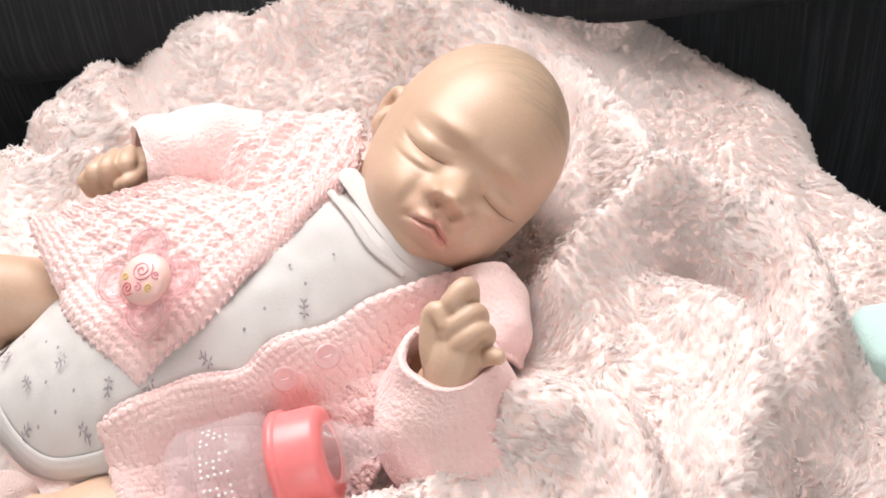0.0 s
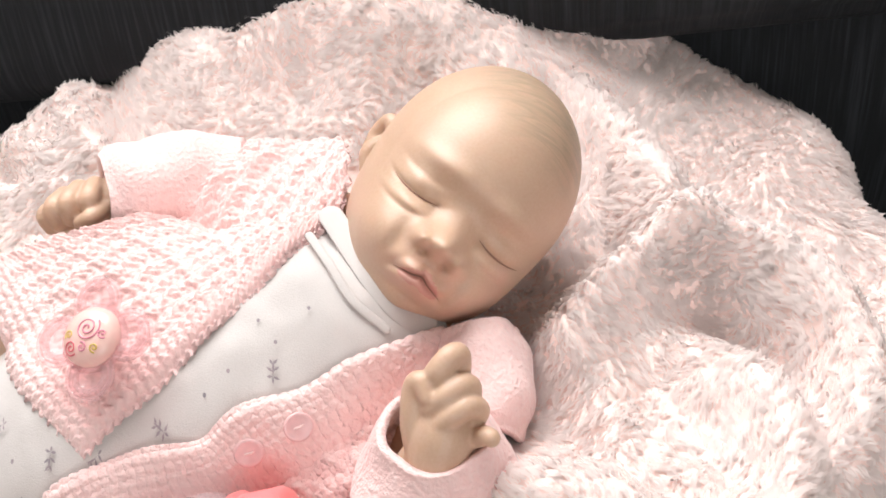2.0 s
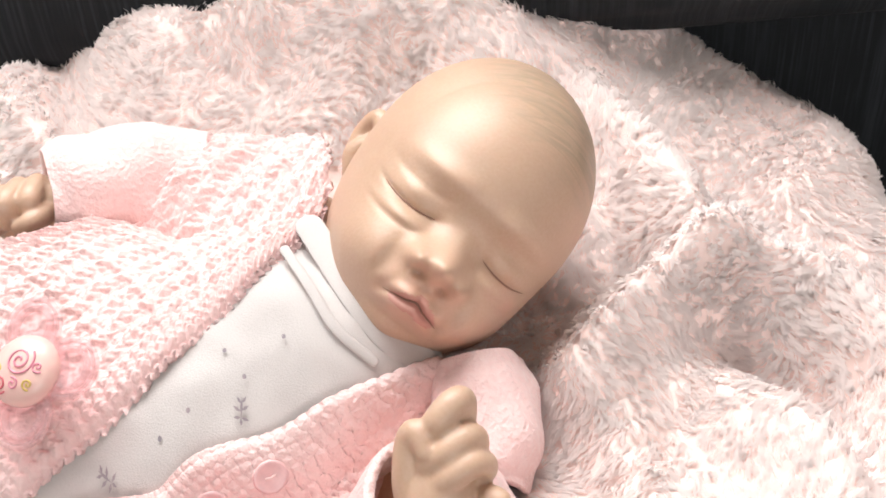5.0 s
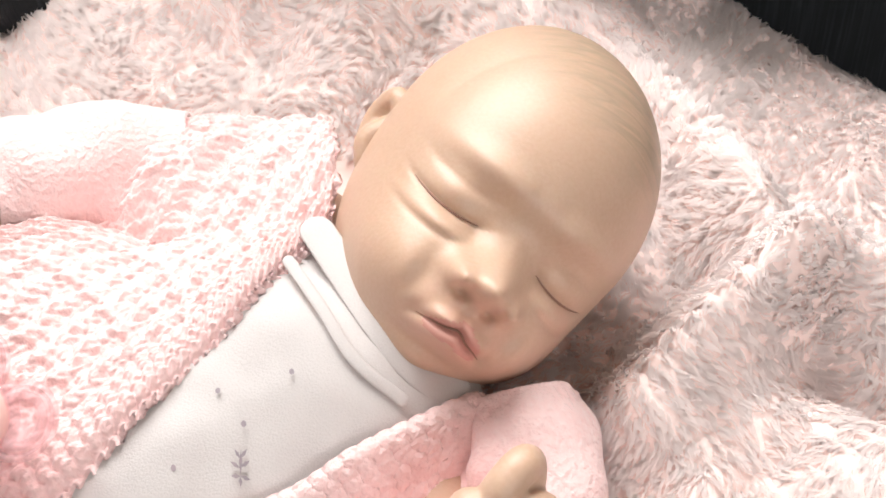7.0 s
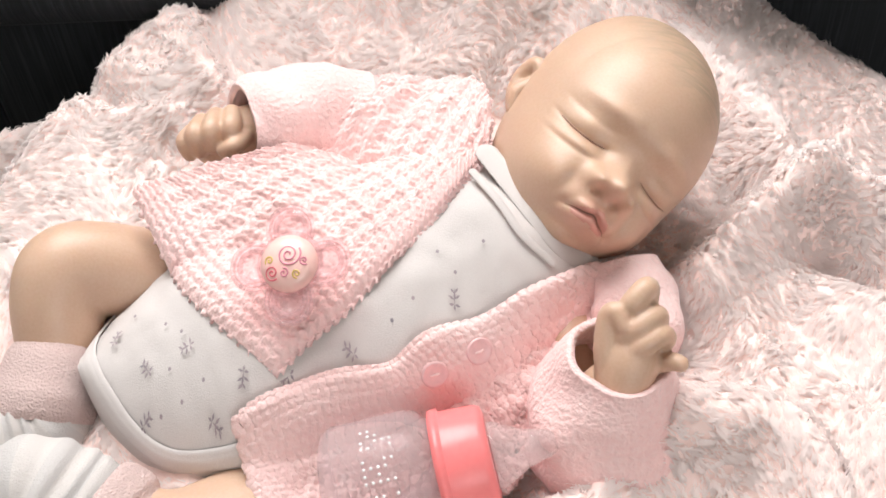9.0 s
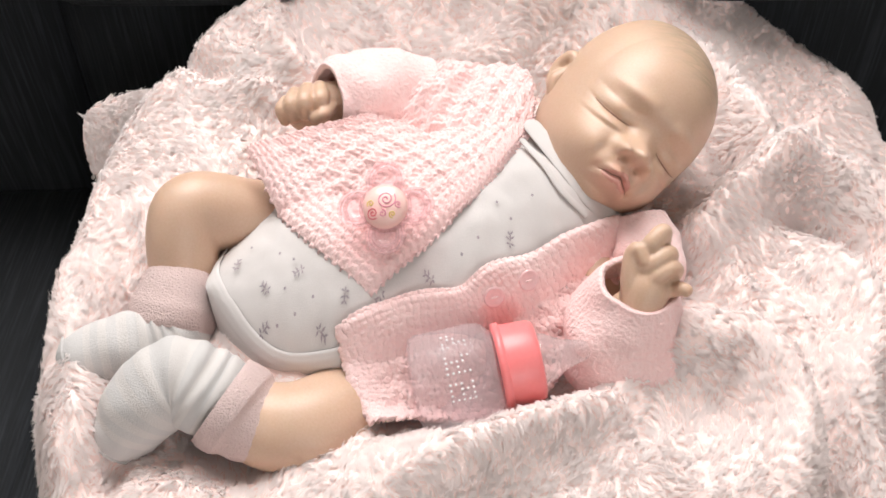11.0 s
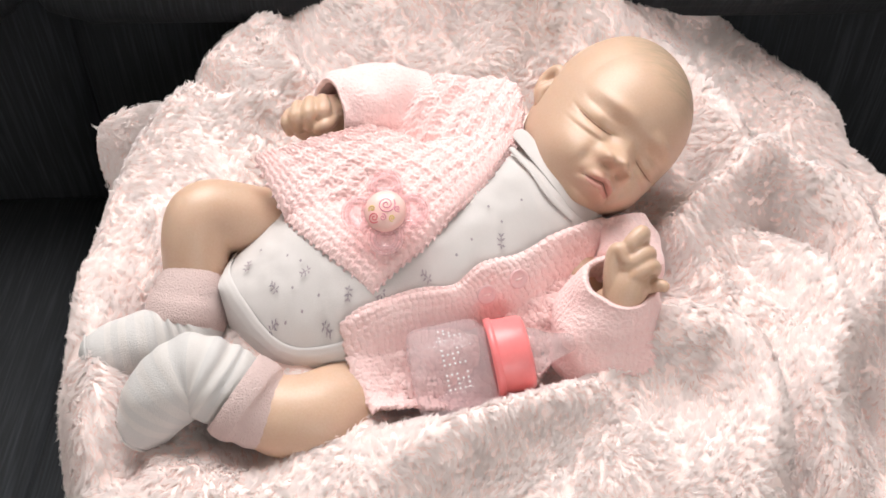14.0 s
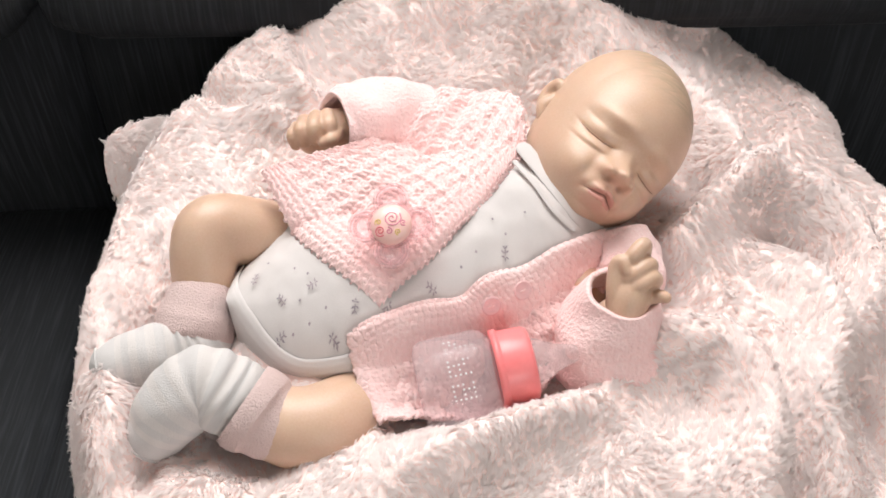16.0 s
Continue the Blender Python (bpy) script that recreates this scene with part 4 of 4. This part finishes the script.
# ---- bottle ----
b0, b1 = Vector((-0.1655, 0.2305, 0.5350)), Vector((-0.0646, 0.2439, 0.5488))
bm_ = Matrix.Translation(b0) @ (b1 - b0).to_track_quat("Z", "Y").to_matrix().to_4x4()
BL = (b1 - b0).length
bottle = thing("baby_bottle", b0, "small clear baby bottle with coral ring and clear teat", "bottle")
body_ = under("bottle_body", mesh("bottle_body", *lathe([(0.0, 0.0005), (0.0, 0.022), (0.002, 0.0265), (0.006, 0.0285), (0.038, 0.0285), (0.044, 0.0270), (0.047, 0.0235), (0.049, 0.021), (0.056, 0.021)], bm_), MILKY), bottle, "milky clear plastic body")
under("ring", mesh("ring", *lathe([(0.0495, 0.020), (0.0495, 0.0255), (0.0535, 0.0258), (0.054, 0.0242), (0.0545, 0.0242), (0.070, 0.0235), (0.0725, 0.0222), (0.0735, 0.0195), (0.0735, 0.013)], bm_), CORAL), bottle, "coral pink screw ring")
under("teat", mesh("teat", *lathe([(0.0735, 0.0150), (0.077, 0.0145), (0.082, 0.0120), (0.088, 0.0088), (0.0895, 0.0081), (0.091, 0.0080), (0.0922, 0.0074), (0.0935, 0.0075), (0.0945, 0.0069), (BL - 0.004, 0.0060), (BL - 0.001, 0.0045), (BL, 0.0005)], bm_), TEAT), bottle, "clear silicone teat")

def on_bottle(a, z, r=0.0287):
    return bm_ @ Vector((r * math.cos(a), r * math.sin(a), z))


# raised dots moulded into rough characters, too worn to read
side_a = math.atan2((bm_.inverted().to_3x3() @ CB)[1], (bm_.inverted().to_3x3() @ CB)[0])
rows_ = ("1111.1111.1101", "1001.1010.1011", "1111.1110.0110", "1010.1011.0100", "1111.1001.1100")
dots = []
for i, line in enumerate(rows_):
    for j, c in enumerate(line):
        if c == "1":
            q = on_bottle(side_a + 0.30 - j * 0.105, 0.021 + i * 0.0031)
            dots.append(lathe([(0.0, 0.00075), (0.0004, 0.0005), (0.0005, 0.0001)], Matrix.Translation(q) @ (q - bm_ @ Vector((0, 0, 0.02))).to_track_quat("Z", "Y").to_matrix().to_4x4(), 8))
under("dot_marking", mesh("dot_marking", *joined(*dots), WHITE_INK), body_, "white raised dot marking")

# ---- dummy ----
dc = Vector((-0.1795, 0.3070, 0.6030))
dn = (CB * 0.9 + Vector((-0.1, 0.1, 0.3))).normalized()
dm = Matrix.Translation(dc) @ dn.to_track_quat("Z", "Y").to_matrix().to_4x4()
dummy = thing("dummy", dc, "clear pink dummy with a swirl-printed button lying on the cardigan", "dummy")
for k in range(4):
    a = k * math.pi / 2 + 0.2
    for rad, off in ((0.0105, 0.0165), (0.0070, 0.0165)):
        pts = [dm @ Vector((off * math.cos(a) + rad * math.cos(b), off * math.sin(a) + rad * math.sin(b), 0.0)) for b in np.linspace(0, 2 * math.pi, 12, endpoint=False)]
        under("lobe", mesh("lobe", *tube(pts, [0.0013] * 12, 48, 10, closed=True), SHIELD), dummy)
for k in range(4):
    a = k * math.pi / 2 + 0.2
    at = dm @ Matrix.Translation((0.0165 * math.cos(a), 0.0165 * math.sin(a), 0.0))
    under("lobe_web", mesh("lobe_web", *lathe([(-0.0008, 0.0002), (-0.0008, 0.0100), (0.0008, 0.0100), (0.0008, 0.0062), (0.0002, 0.0058), (0.0002, 0.0002)], at, 32), SHIELD), dummy)
under("shield", mesh("shield", *lathe([(-0.004, 0.0005), (-0.004, 0.014), (0.0, 0.0155), (0.001, 0.013)], dm), SHIELD), dummy, "clear pink four-lobed shield")
knob = under("knob", mesh("knob", *lathe([(0.0, 0.0132), (0.003, 0.0128), (0.0055, 0.0105), (0.0072, 0.006), (0.0076, 0.0002)], dm), mat("cream_plastic", (0.94, 0.64, 0.57), 0.25, second=(0.93, 0.55, 0.52), big=60, bump=0)), dummy, "domed cream button")

def spiral(x, y, r, turns, start, material, name="swirl"):
    """A printed swirl line on the domed button."""
    pts = []
    for k in range(int(14 * turns)):
        a = start + k * 2 * math.pi / 14
        q = r * (0.12 + 0.88 * k / (14 * turns))
        px, py = x + q * math.cos(a), y + q * math.sin(a)
        pts.append(dm @ Vector((px, py, 0.0076 * math.sqrt(max(0.02, 1 - (math.hypot(px, py) / 0.0142) ** 2)) + 0.0002)))
    under(name, mesh(name, *tube(pts, [0.00042] * len(pts), 10 * len(pts) // 3, 6), material), knob)


RED, OCHRE, ROSE = mat("red_print", (0.80, 0.16, 0.20), 0.4, bump=0), mat("ochre_print", (0.78, 0.55, 0.15), 0.4, bump=0), mat("rose_print", (0.85, 0.33, 0.42), 0.4, bump=0)
for q in ((0.001, 0.003, 0.0058, 2.2, 0.3, ROSE), (-0.005, -0.0062, 0.0036, 1.8, 1.0, RED), (-0.0072, -0.001, 0.0024, 1.4, 2.0, OCHRE), (0.0005, -0.0055, 0.0024, 1.4, 0.0, ROSE), (0.0062, -0.0050, 0.0022, 1.4, 3.0, OCHRE), (0.0082, 0.0015, 0.0022, 1.3, 4.0, ROSE)):
    spiral(*q)

# ---- turned corner of the blanket ----
fu, fv = np.meshgrid(np.linspace(-1, 1, 40), np.linspace(-1, 1, 40), indexing="ij")
CORNER = Vector((-0.376, 0.470, 0.512))


def corner_side(depth):
    """One face of the flap: a square with rounded corners that tapers downwards."""
    k = np.sqrt(1 - 0.42 * fv ** 2), np.sqrt(1 - 0.42 * fu ** 2)
    x, y = fu * k[0] * (0.040 + 0.006 * fv), fv * k[1] * 0.043
    d = depth * (1 - np.maximum(np.abs(fu), np.abs(fv)) ** 4) + 0.006 * fu ** 2
    return [CORNER + CR * (a - 0.10 * b) + CU * (b + 0.12 * a) + CB * c for a, b, c in zip(x.ravel(), y.ravel(), d.ravel())]


flap_front = corner_side(0.006)
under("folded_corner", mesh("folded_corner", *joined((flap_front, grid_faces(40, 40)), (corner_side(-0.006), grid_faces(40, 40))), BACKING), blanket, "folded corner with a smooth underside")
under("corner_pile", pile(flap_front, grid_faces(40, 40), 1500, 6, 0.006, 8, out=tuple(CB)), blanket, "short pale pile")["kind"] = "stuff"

# ---- pale cloth on the blanket ----
cz = float(blanket_z(0.205, 0.315))
tagged(part("folded_cloth", bm_mesh("folded_cloth", cushion((0.176, 0.285, cz - 0.004), (0.275, 0.328, cz + 0.020), 0.008, 0.003, n=14), TEAL)), "pale teal folded cloth lying on the blanket", "cloth")
